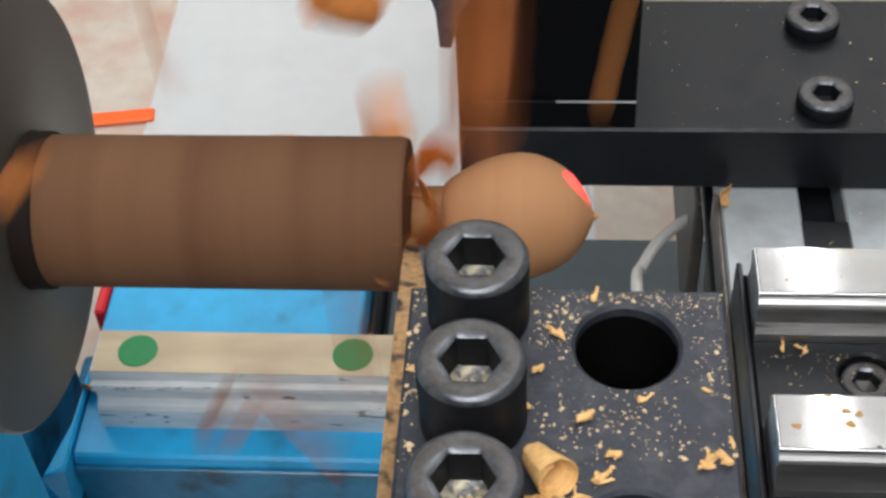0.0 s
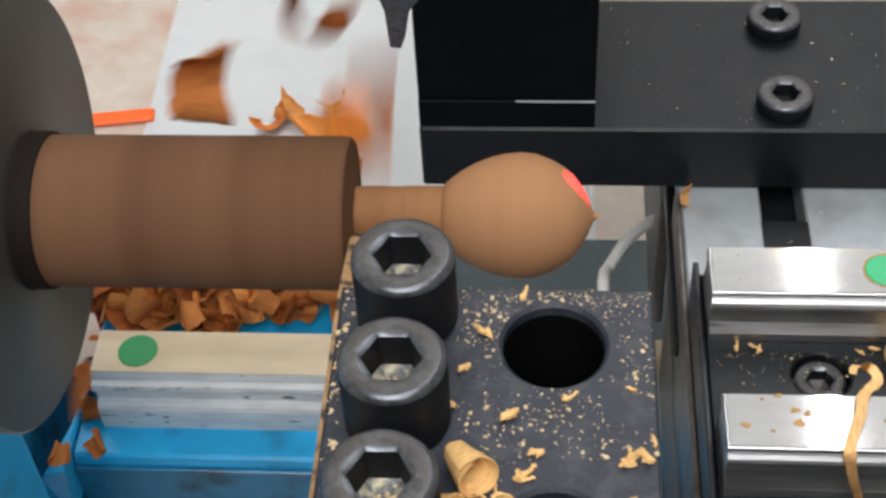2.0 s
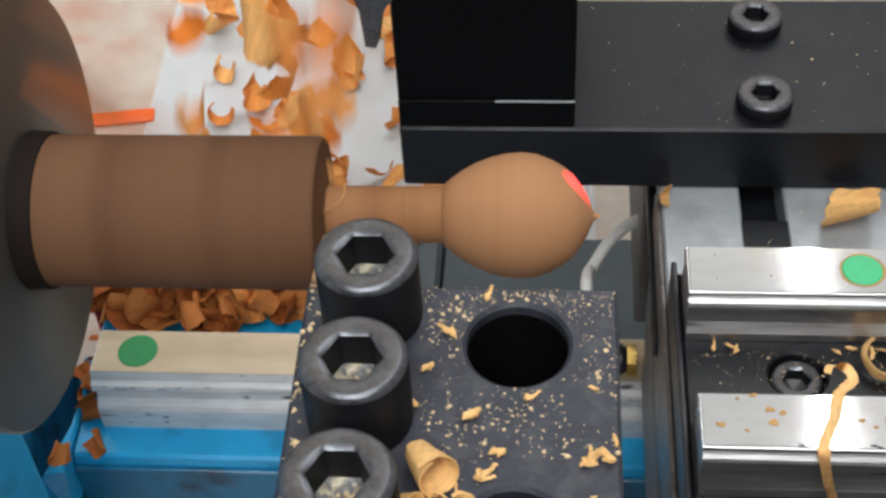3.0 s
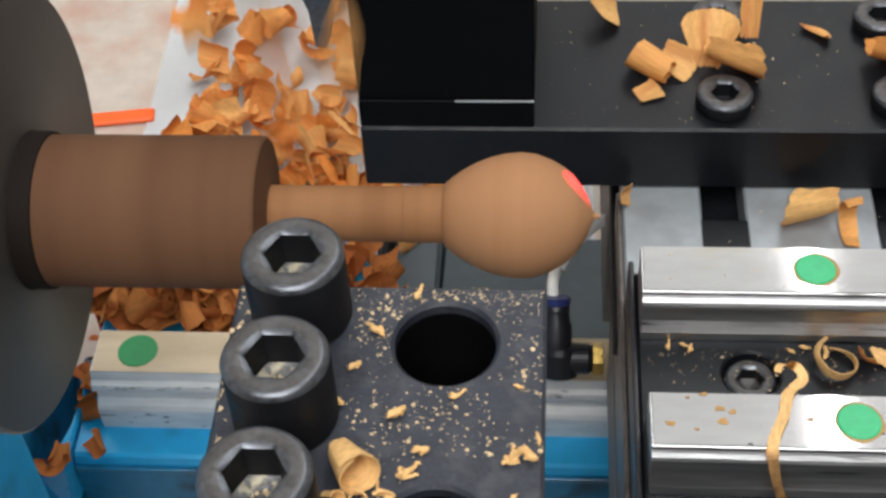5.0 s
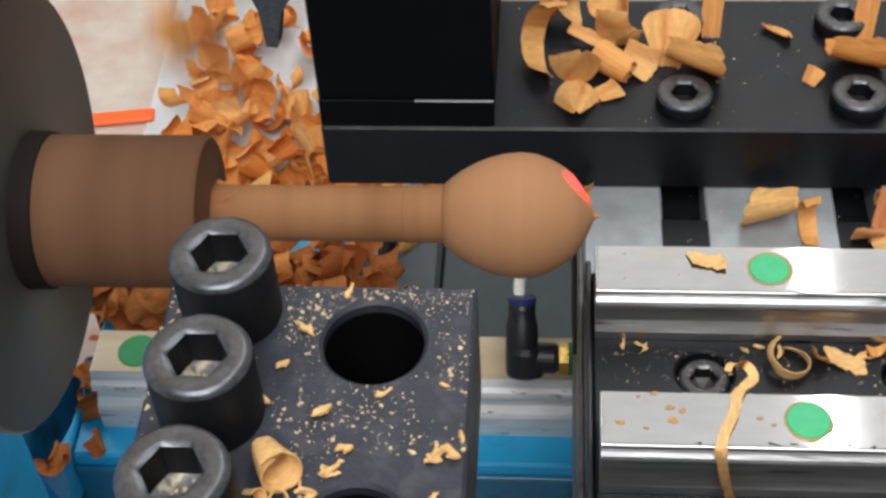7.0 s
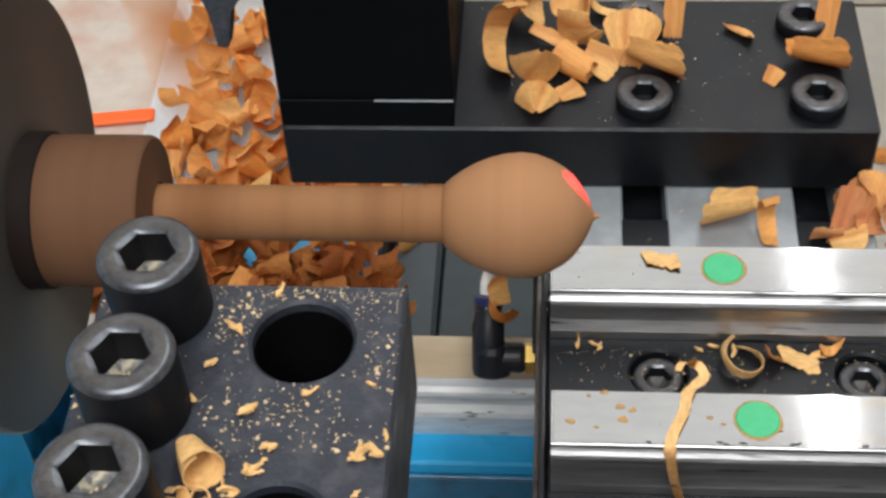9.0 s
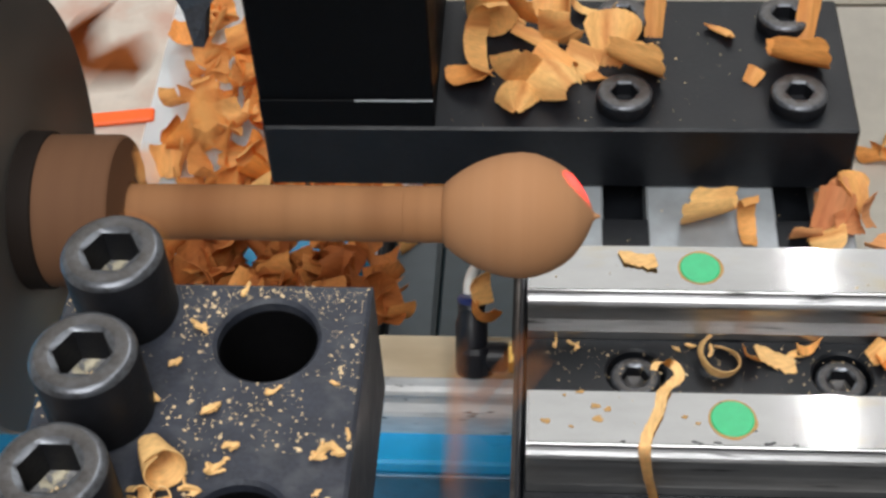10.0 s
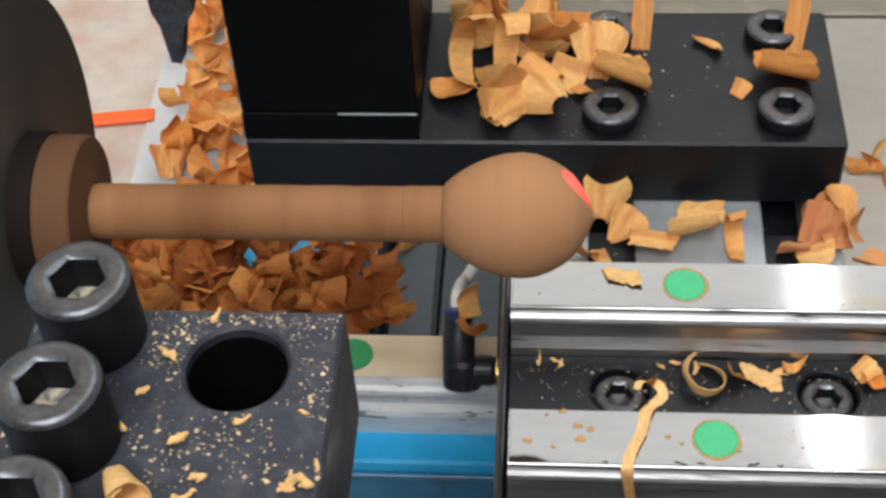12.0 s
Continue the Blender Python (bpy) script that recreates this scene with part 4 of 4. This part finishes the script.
# on the grey plates before the block
RED_SLIPS = [cup_mesh(320 + k, 0.0050, 0.0065, RNG.uniform(0.010, 0.015), radians(RNG.uniform(60, 120)), RED_CURL, belly=0.08) for k in range(4)]
for me, x, y, z, rot, size, lands in (
        (SCRAP, 0.0505, 0.2853, SADDLE, (70, 30, 40), 0.80, 0), (LEAF, 0.0763, 0.2840, 0.0950, (50, 20, 70), 1.5, 0), (WALL_CURL, 0.0960, 0.2830, SADDLE, (30, 12, 172), 0.9, 2.5),
        (ARCH, 0.1076, 0.2750, SADDLE, (70, 0, 8), 0.62, 4.0), (PETAL, 0.0724, 0.2880, SADDLE, (10, -62, 60), 0.80, 11.6), (CONE, 0.0770, 0.2800, SADDLE, (20, -45, 30), 0.70, 10.42),
        (TROUGH, 0.0850, 0.2745, SADDLE, (150, 5, -8), 0.65, 10.36), (SCRAP, 0.0694, 0.2743, SADDLE, (30, 40, 100), 1.0, 10.3), (SCRAP, 0.0735, 0.2700, SADDLE, (10, 20, 30), 0.9, 10.5),
        (RED_SLIPS[0], 0.1228, 0.2774, SADDLE, (60, 0, 170), 0.80, 0), (RED_SLIPS[1], 0.1287, 0.2770, SADDLE, (10, -55, 60), 0.95, 0), (RED_SLIPS[2], 0.1362, 0.2823, SADDLE, (20, -50, 110), 1.0, 0),
        (RED_SLIPS[3], 0.1366, 0.2755, SADDLE, (40, 20, 30), 0.90, 0), (RED_SLIPS[0], 0.1432, 0.2780, SADDLE, (70, 30, 50), 0.95, 0), (PETAL, 0.1277, 0.2725, SADDLE, (160, 0, 10), 0.60, 0),
        (RED_SLIPS[1], 0.1440, 0.2720, SADDLE, (20, 10, 140), 0.85, 0), (RED_SLIPS[2], 0.1310, 0.2855, SADDLE, (80, 10, 20), 0.70, 0), (PETAL, 0.1385, 0.2860, SADDLE, (40, -60, 110), 0.75, 0)):
    shaving(me, x, y, z, rot, "tan wood shaving lying on the grey saddle plates", "shavings on the saddle", lands, True, size, lift=0.05)
for me, x, y, rot, size in ((CURLS[3], 0.1699, 0.3741, (30, 20, 60), 0.9), (CURLS[9], 0.1649, 0.3727, (10, 30, 150), 0.7), (CURLS[11], 0.1760, 0.3700, (50, 10, 20), 0.9)):
    shaving(me, x, y, 0.0421, rot, "tan wood shaving lying on the way cover", "shavings on the way cover", 0, True, size)
# caught on the air fitting
for me, x, y, z, rot, size, lands in ((PETALS[2], 0.0360, 0.3010, 0.0485, (60, 20, 40), 0.9, 8.6), (CURLS[5], 0.0340, 0.2960, 0.0440, (30, 60, 100), 0.9, 8.3)):
    shaving(me, x, y, z, rot, "orange wood shaving caught on the air fitting", "shavings on the fitting", lands, True, size, lift=0.03)
for x, y, rot in ((-0.1605, 0.3200, (20, 30, 60)), (-0.1615, 0.3110, (40, -20, 150))):
    shaving(HEAP_CURLS[6], x, y, BEDTOP, rot, "curled brown wood shaving lying by the bed's end", "shavings by the headstock", size=0.8)
# on the deck and the rails
SLIP = curl_mesh(130, 0.0140, 0.0150, 0.0052, radians(30), 0.12, 14, 5, 0.0002, TAN)
RING = curl_mesh(103, 0.0034, 0.0038, 0.0030, radians(345), 0.05, 28, 3, 0.00015, TAN)
for me, x, y, z, rot, size in ((RING, 0.0954, 0.2167, DECK, (0, 74, 110), 1.12), (FLAKES[0], 0.1165, 0.2245, DECK, (0, 0, 80), 1.43), (FLAKES[1], 0.1130, 0.2220, DECK, (0, 0, 10), 0.88), (PETALS[2], 0.1340, 0.2200, DECK, (20, 0, 100), 0.5),
                               (CRUMBS[2], 0.0610, 0.2235, DECK, (0, 0, 50), 0.6), (SLIP, 0.1089, 0.2195, DECK, (10, -8, 100), 1.1), (PETALS[3], 0.1025, 0.2205, DECK, (20, 40, 60), 0.45), (PETALS[6], 0.1318, 0.2215, DECK, (15, -20, 30), 0.45), (CRUMBS[3], 0.0557, 0.2245, DECK, (20, 0, 100), 0.6), (CRUMBS[5], 0.0590, 0.2240, DECK, (0, 20, 20), 0.5), (CRUMBS[1], 0.0875, 0.2240, DECK, (0, 0, 20), 0.6), (CRUMBS[2], 0.0845, 0.2235, DECK, (0, 0, 120), 0.5), (CRUMBS[4], 0.0925, 0.2225, DECK, (0, 0, 60), 0.8)):
    shaving(me, x, y, z, rot, "small tan wood flake lying on the carriage", "flakes on the carriage", 0, True, size)
shaving(SLIP, 0.0752, 0.2380, 0.1388, (0, 0, 106), "small tan wood flake lying on the steel rail", "flakes on the carriage", 6.78, True, flight=0.25, lift=0.03)
# curls and crumbs on the tool post
POST_CURL = cup_mesh(101, 0.0018, 0.0031, 0.0080, radians(400), TAN, 40, 8, coil=0.30, belly=0.05)
ROLL = cup_mesh(104, 0.0011, 0.0013, 0.0030, radians(330), TAN, 20, 4, coil=0.2, belly=0.05)
for me, x, y, rot, size in ((POST_CURL, -0.0004, 0.1146, (20, -16, -58), 0.86), (ROLL, -0.0022, 0.1092, (40, -35, -30), 0.9), (ROLL, 0.0012, 0.1088, (10, -50, -70), 1.0), (CRUMBS[3], 0.0030, 0.1082, (20, 20, 40), 0.90), (CRUMBS[4], -0.0034, 0.1078, (10, 0, 140), 0.84), (CRUMBS[0], 0.0079, 0.1150, (30, 0, 70), 0.70), (CRUMBS[5], 0.0044, 0.1103, (70, 0, 10), 0.70), (CRUMBS[2], 0.0228, 0.1172, (40, 0, 20), 0.85), (CRUMBS[0], 0.0076, 0.1141, (0, 0, 30), 0.54), (CRUMBS[1], 0.0054, 0.1243, (10, 0, 70), 0.75), (CRUMBS[2], 0.0012, 0.1407, (10, 0, 120), 0.75),
                            (CRUMBS[3], -0.0040, 0.1277, (20, 0, 150), 0.75), (CRUMBS[5], 0.0239, 0.1174, (20, 20, 10), 0.72), (CRUMBS[0], 0.0220, 0.1180, (20, 0, 100), 0.60), (CRUMBS[4], 0.0258, 0.1209, (20, 0, 80), 0.42), (CRUMBS[5], 0.0091, 0.1180, (20, 0, 45), 0.60), (CRUMBS[1], 0.0041, 0.1117, (10, 80, 0), 0.42),
                            (CRUMBS[2], 0.0225, 0.1110, (0, 0, 20), 0.36), (CRUMBS[3], 0.0070, 0.1480, (0, 0, 90), 0.54), (CRUMBS[0], 0.0140, 0.1285, (0, 0, 60), 0.48), (CRUMBS[1], 0.0225, 0.1300, (0, 0, 10), 0.36), (CRUMBS[5], -0.0015, 0.1330, (0, 0, 70), 0.54), (CRUMBS[2], -0.0200, 0.1330, (0, 0, 0), 0.42)):
    shaving(me, x, y, PT, rot, "small pale wood chip lying on the black tool post", "chips on the tool post", 0, True, size)


# a long thin ribbon over the front rail
def ribbon_mesh(points, width, thick=0.00025, twist=0.0, side=(1, 0, 0)):
    pts = []
    for i in range(len(points) - 1):
        p0, p1, p2, p3 = points[max(i - 1, 0)], points[i], points[i + 1], points[min(i + 2, len(points) - 1)]
        for k in range(8):
            t = k / 8
            pts.append(0.5 * ((2 * p1) + (p2 - p0) * t + (2 * p0 - 5 * p1 + 4 * p2 - p3) * t * t + (3 * p1 - p0 - 3 * p2 + p3) * t ** 3))
    pts.append(points[-1])
    bm = bmesh.new()
    rows = []
    for i, p in enumerate(pts):
        d = (pts[min(i + 1, len(pts) - 1)] - pts[max(i - 1, 0)]).normalized()
        s = Vector(side)
        s = (s - d * s.dot(d)).normalized()
        s.rotate(Matrix.Rotation(twist * i / len(pts), 3, d))
        u = i / (len(pts) - 1)
        w = width * (0.55 + 0.45 * math.sin(math.pi * u)) * (1 + 0.25 * noise.noise((u * 9, width * 700, 2)) + 0.16 * noise.noise((u * 47, width * 300, 5)))
        rows.append([bm.verts.new(p + s * w * q) for q in (-0.5, -0.17, 0.17, 0.5)])
    for a, b in zip(rows, rows[1:]):
        for j in range(3):
            bm.faces.new((a[j], b[j], b[j + 1], a[j + 1]))
    bmesh.ops.solidify(bm, geom=bm.faces[:], thickness=thick)
    return bm


V = Vector
loop_pts = [V((0.0800 + 0.0030 * math.cos(a), 0.2030 + 0.0026 * math.sin(a), 0.1400 + 0.0006 * a)) for a in (3.4, 2.2, 1.0, -0.2, -1.3)]
ribbon = tagged(part("ribbon", ribbon_mesh(loop_pts + [V((0.0790, 0.1975, 0.1402)), V((0.0780, 0.1930, 0.1396)), V((0.0750, 0.1855, 0.1396)), V((0.0752, 0.1800, 0.1360)), V((0.0780, 0.1726, 0.1290)), V((0.0800, 0.1690, 0.1225))], 0.0026), TAN, None, "long thin tan ribbon shaving draped over the rail", smooth=True), category="shaving")


# ---- sawdust ----
def dust(name, label, spots, rides):
    """Loose flakes, each a small bent chip of five corners: (x, y, z, size)."""
    rng = random.Random(len(spots))
    bm = bmesh.new()
    for x, y, z, s in spots:
        n = rng.choice((4, 5, 6))
        a0 = rng.uniform(0, 6.3)
        st = rng.uniform(0.4, 1.0)
        ca, sa = math.cos(a0), math.sin(a0)
        low, top = [], []
        for k in range(n):
            a = 2 * math.pi * k / n
            r = s * rng.uniform(0.5, 1.1)
            u, v = r * math.cos(a), r * st * math.sin(a)
            px, py = x + u * ca - v * sa, y + u * sa + v * ca
            low.append(bm.verts.new((px, py, z)))
            top.append(bm.verts.new((x + (px - x) * 0.8, y + (py - y) * 0.8, z + s * rng.uniform(0.12, 0.55))))
        bm.faces.new(top)
        for k in range(n):
            bm.faces.new((low[k], low[(k + 1) % n], top[(k + 1) % n], top[k]))
    ob = tagged(part(name, bm, DUST, None, label), category="sawdust", kind="stuff")
    if rides:
        RIDERS.append(ob)
    return ob


RIDERS = [ribbon]
RNG = random.Random(5)


def free_of_holes(x, y):
    return all((x - hx) ** 2 + (y - hy) ** 2 > 0.0084 ** 2 for hx, hy in ((0.0115, 0.1383), (0.0118, 0.1050))) and all((x + 0.0107) ** 2 + (y - by) ** 2 > 0.0085 ** 2 for by in (0.1431, 0.1240, 0.1048))


spots = []
while len(spots) < 760:
    x, y = RNG.uniform(-0.0210, 0.0262), RNG.triangular(0.100, 0.1492, 0.1480)
    if not free_of_holes(x, y) or 1.5 * noise.noise((x * 110, y * 110, 0)) + RNG.uniform(-0.45, 0.45) < 0.02:
        continue
    if x < -0.017 and RNG.random() < 0.3:
        continue
    spots.append((x, y, PT + 0.00002, min(0.0007, 0.00007 + RNG.expovariate(1 / 0.00012))))
for k in range(420):  # fine dust thickest along the back edge
    x, y = RNG.uniform(-0.0210, 0.0262), 0.1494 - min(0.03, RNG.expovariate(1 / 0.006))
    if free_of_holes(x, y):
        spots.append((x, y, PT + 0.00002, RNG.uniform(0.00006, 0.00022)))
for k in range(26):  # a drift at the back left corner
    spots.append((RNG.uniform(-0.0212, -0.0185), RNG.uniform(0.118, 0.149), PT, RNG.uniform(0.0003, 0.0009)))
for by in (0.1431, 0.1240, 0.1048):  # crumbs packed into the sockets and on the rims
    for k in range(26):
        a, r = RNG.uniform(0, 6.28), 0.0027 * math.sqrt(RNG.random())
        spots.append((-0.0107 + r * math.cos(a), by - 0.0008 + r * math.sin(a), PT + 0.0073 + RNG.uniform(0, 0.0008), RNG.uniform(0.0004, 0.0011)))
    for k in range(9):
        a = RNG.uniform(0, 6.28)
        spots.append((-0.0107 + 0.0062 * math.cos(a), by + 0.0062 * math.sin(a), PT + 0.0139, RNG.uniform(0.0001, 0.00035)))
dust("sawdust", "pale sawdust and crumbs strewn over the black tool post", spots, True)
spots = []
for k in range(380):
    spots.append((RNG.uniform(0.0495, 0.150), RNG.triangular(0.2035, 0.2255, 0.222), DECK + 0.00002, min(0.0008, 0.00006 + RNG.expovariate(1 / 0.00011))))
for k in range(40):
    spots.append((RNG.uniform(0.050, 0.150), RNG.choice((RNG.uniform(0.2300, 0.2415), RNG.uniform(0.186, 0.1975))), 0.13884, 0.0001 + RNG.expovariate(1 / 0.0001)))
for k in range(110):
    spots.append((RNG.uniform(0.024, 0.135), RNG.uniform(0.2950, 0.349), BT, 0.00006 + RNG.expovariate(1 / 0.00009)))
for k in range(40):
    spots.append((RNG.uniform(0.0492, 0.135), RNG.uniform(0.2500, 0.2930), SADDLE + 0.00002, 0.0001 + RNG.expovariate(1 / 0.00015)))
dust("sawdust", "fine pale sawdust strewn over the deck and the black block", spots, True)

# ---- the last long peel, whipped off at the end in stiff pieces ----
PEELS = []
# length, width, then seconds, place and turn
for length, width, rows in (
        (0.046, 0.005, ((11.4, -0.0589, 0.1794, 0.2139, 41.9, -10.0, 17.2), (11.5, -0.0556, 0.179, 0.2133, 42.3, -7.3, 14.1), (11.6, -0.0575, 0.175, 0.2098, 42.8, -0.9, 7.1), (11.7, -0.0517, 0.1751, 0.2093, 42.9, 0.5, 5.7), (11.8, -0.0376, 0.175, 0.2078, 42.7, 3.8, 2.1), (11.9, -0.0273, 0.1739, 0.2057, 42.8, 2.3, 3.7), (11.967, -0.0143, 0.1341, 0.1678, 42.2, 8.1, -2.6))),
        (0.024, 0.0085, ((11.4, -0.0258, 0.1882, 0.2188, 42.6, -5.4, 12.0), (11.5, -0.0298, 0.1871, 0.2182, 42.1, -8.9, 15.9), (11.6, -0.0251, 0.1791, 0.2103, 42.8, 1.0, 5.1), (11.7, -0.0195, 0.175, 0.206, 41.5, 12.0, -7.1), (11.8, -0.0173, 0.1714, 0.2025, 23.3, 37.0, -48.2), (11.9, -0.0094, 0.173, 0.2031, 30.0, 32.2, -36.5), (11.967, -0.0117, 0.1339, 0.1673, 26.0, 35.3, -43.7))),
        (0.02, 0.008, ((11.4, -0.0082, 0.1887, 0.2174, 39.0, 19.3, -16.1), (11.5, -0.0084, 0.1903, 0.219, 37.0, 23.4, -21.6), (11.6, -0.0041, 0.1802, 0.2092, 42.4, 7.2, -1.7), (11.7, -0.0109, 0.1751, 0.2052, 38.2, 21.2, -18.5), (11.8, -0.0079, 0.172, 0.202, 37.1, 23.2, -21.4), (11.9, -0.0036, 0.1704, 0.2001, 19.8, 38.8, -54.0), (11.967, -0.0017, 0.1338, 0.1662, 23.7, 36.8, -47.6))),
        (0.026, 0.0065, ((11.4, 0.0074, 0.1788, 0.2068, 20.5, 38.5, -52.9), (11.5, 0.0216, 0.185, 0.2111, 34.0, 27.8, -28.5), (11.6, 0.0212, 0.1811, 0.2076, 41.5, 11.7, -6.7), (11.7, 0.0325, 0.1651, 0.1916, 37.0, 23.3, -21.5), (11.8, 0.0031, 0.1639, 0.1935, 29.0, 33.1, -38.4), (11.9, -0.0017, 0.1627, 0.1929, 13.2, 41.2, -64.2), (11.967, 0.0009, 0.1321, 0.1643, 16.5, 40.1, -59.2))),
        (0.016, 0.006, ((11.4, 0.0063, 0.1659, 0.195, -38.3, 20.9, -149.5), (11.5, 0.0292, 0.1695, 0.196, -23.5, 36.9, -119.8), (11.6, 0.0252, 0.1673, 0.1944, 23.0, 37.2, -48.7), (11.7, 0.0285, 0.1649, 0.1918, 28.3, 33.6, -39.6), (11.8, 0.0307, 0.1676, 0.1941, 35.0, 26.6, -26.4), (11.9, 0.038, 0.1413, 0.1692, 35.5, 25.8, -25.3), (11.967, 0.0387, 0.1287, 0.1575, 34.4, 27.3, -27.7))),
        (0.014, 0.005, ((11.4, -0.0049, 0.1631, 0.1935, 41.1, 13.4, -8.8), (11.5, 0.0386, 0.1525, 0.1794, 35.0, 26.5, -26.4), (11.6, 0.0473, 0.1585, 0.1841, 35.1, 26.3, -26.0), (11.7, 0.0341, 0.1622, 0.1888, 37.6, 22.4, -20.2), (11.8, 0.0189, 0.1667, 0.1945, 37.4, 22.6, -20.5), (11.9, 0.0335, 0.1399, 0.1683, 35.9, 25.2, -24.3), (11.967, 0.0337, 0.1277, 0.157, 37.3, 22.8, -20.8))),
):
    pts = [V((length * (k / 8 - 0.5), 0.07 * length * math.sin(k * 0.75 + length * 90), 0.05 * length * math.cos(k * 0.9))) for k in range(9)]
    label = "pale twisted ribbon of peeled wood whipping off the stem"
    PEELS.append((tagged(part("peel", ribbon_mesh(pts, width, 0.0003, 1.1, (0, 1, 0)), PALE, None, label, smooth=True), label, "shaving", "pieces of the last peel"), rows))


def motions():
    spin = [(k / 30, k * 80.0) for k in range(361)]
    walk(work, [(t, pose(0, AX, AZ, a % 360, 0, 0)) for t, a in spin])
    walk(chuck, [(t, pose(-0.105, AX, AZ, a % 360, 0, 0)) for t, a in spin])
    walk(stock, [(t * 0.5, pose(cut_x(t * 0.5), 0, 0)) for t in range(23)] + [(11.25, pose(cut_x(11.3), 0, 0)), (12.0, pose(cut_x(11.3), 0, 0))])
    walk(carriage, [(t, pose(x, y, 0)) for t, x, y in STEPS])
    for ob in RIDERS:
        walk(ob, [(t, pose(x, y, 0)) for t, x, y in STEPS])
    for flight in FLIGHTS:
        fly(*flight)
    for ob, t, p, v, size, rot, end in FLYBYS:
        ob.scale = (size, size, size)
        go = t - 0.14
        rows = []
        if go > 0.1:
            wait = pose(-0.150, AX, AZ, *rot)
            rows = [(0.0, wait), (go - 0.04, wait), (go, pose(cut_x(t) - 0.002, AX, AZ, *rot))]
        for dt in (-0.067, 0.0, 0.067):
            if t + dt >= 0:
                rows.append((t + dt, pose(*(p + v * dt), rot[0] + 500 * dt, rot[1] + 300 * dt, rot[2])))
        rows += [(t + 0.40, pose(*end, rot[0] + 80, rot[1] + 60, rot[2] + 20)), (12.0, pose(*end, rot[0] + 80, rot[1] + 60, rot[2] + 20))]
        walk(ob, rows)
    lash = Vector((0.0, 0.0051, 0.0048))
    for n, (ob, rows) in enumerate(PEELS):
        wait = pose(-0.125, AX, AZ)
        path = [(0.0, wait), (11.267, wait), (11.30, pose(-0.10, 0.20, 0.198, *rows[0][4:]))]
        for k, (t, x, y, z, *turn) in enumerate(rows[:-1]):
            for dt in (-0.033, 0.0, 0.033):
                roll = (30, -35, 25, -30)[k % 4] - 500 * dt
                path.append((t + dt, Matrix.Translation(Vector((x, y, z)) - lash * (dt / 0.033)) @ pose(0, 0, 0, *turn) @ pose(0, 0, 0, roll, 0, (180, -220, 140)[n % 3] * dt)))
        t, x, y, z, *turn = rows[-1]
        path += [(t, pose(x, y, z, *turn)), (12.0, pose(x + 0.01, y - 0.03, z - 0.05, *turn))]
        walk(ob, path)


motions()
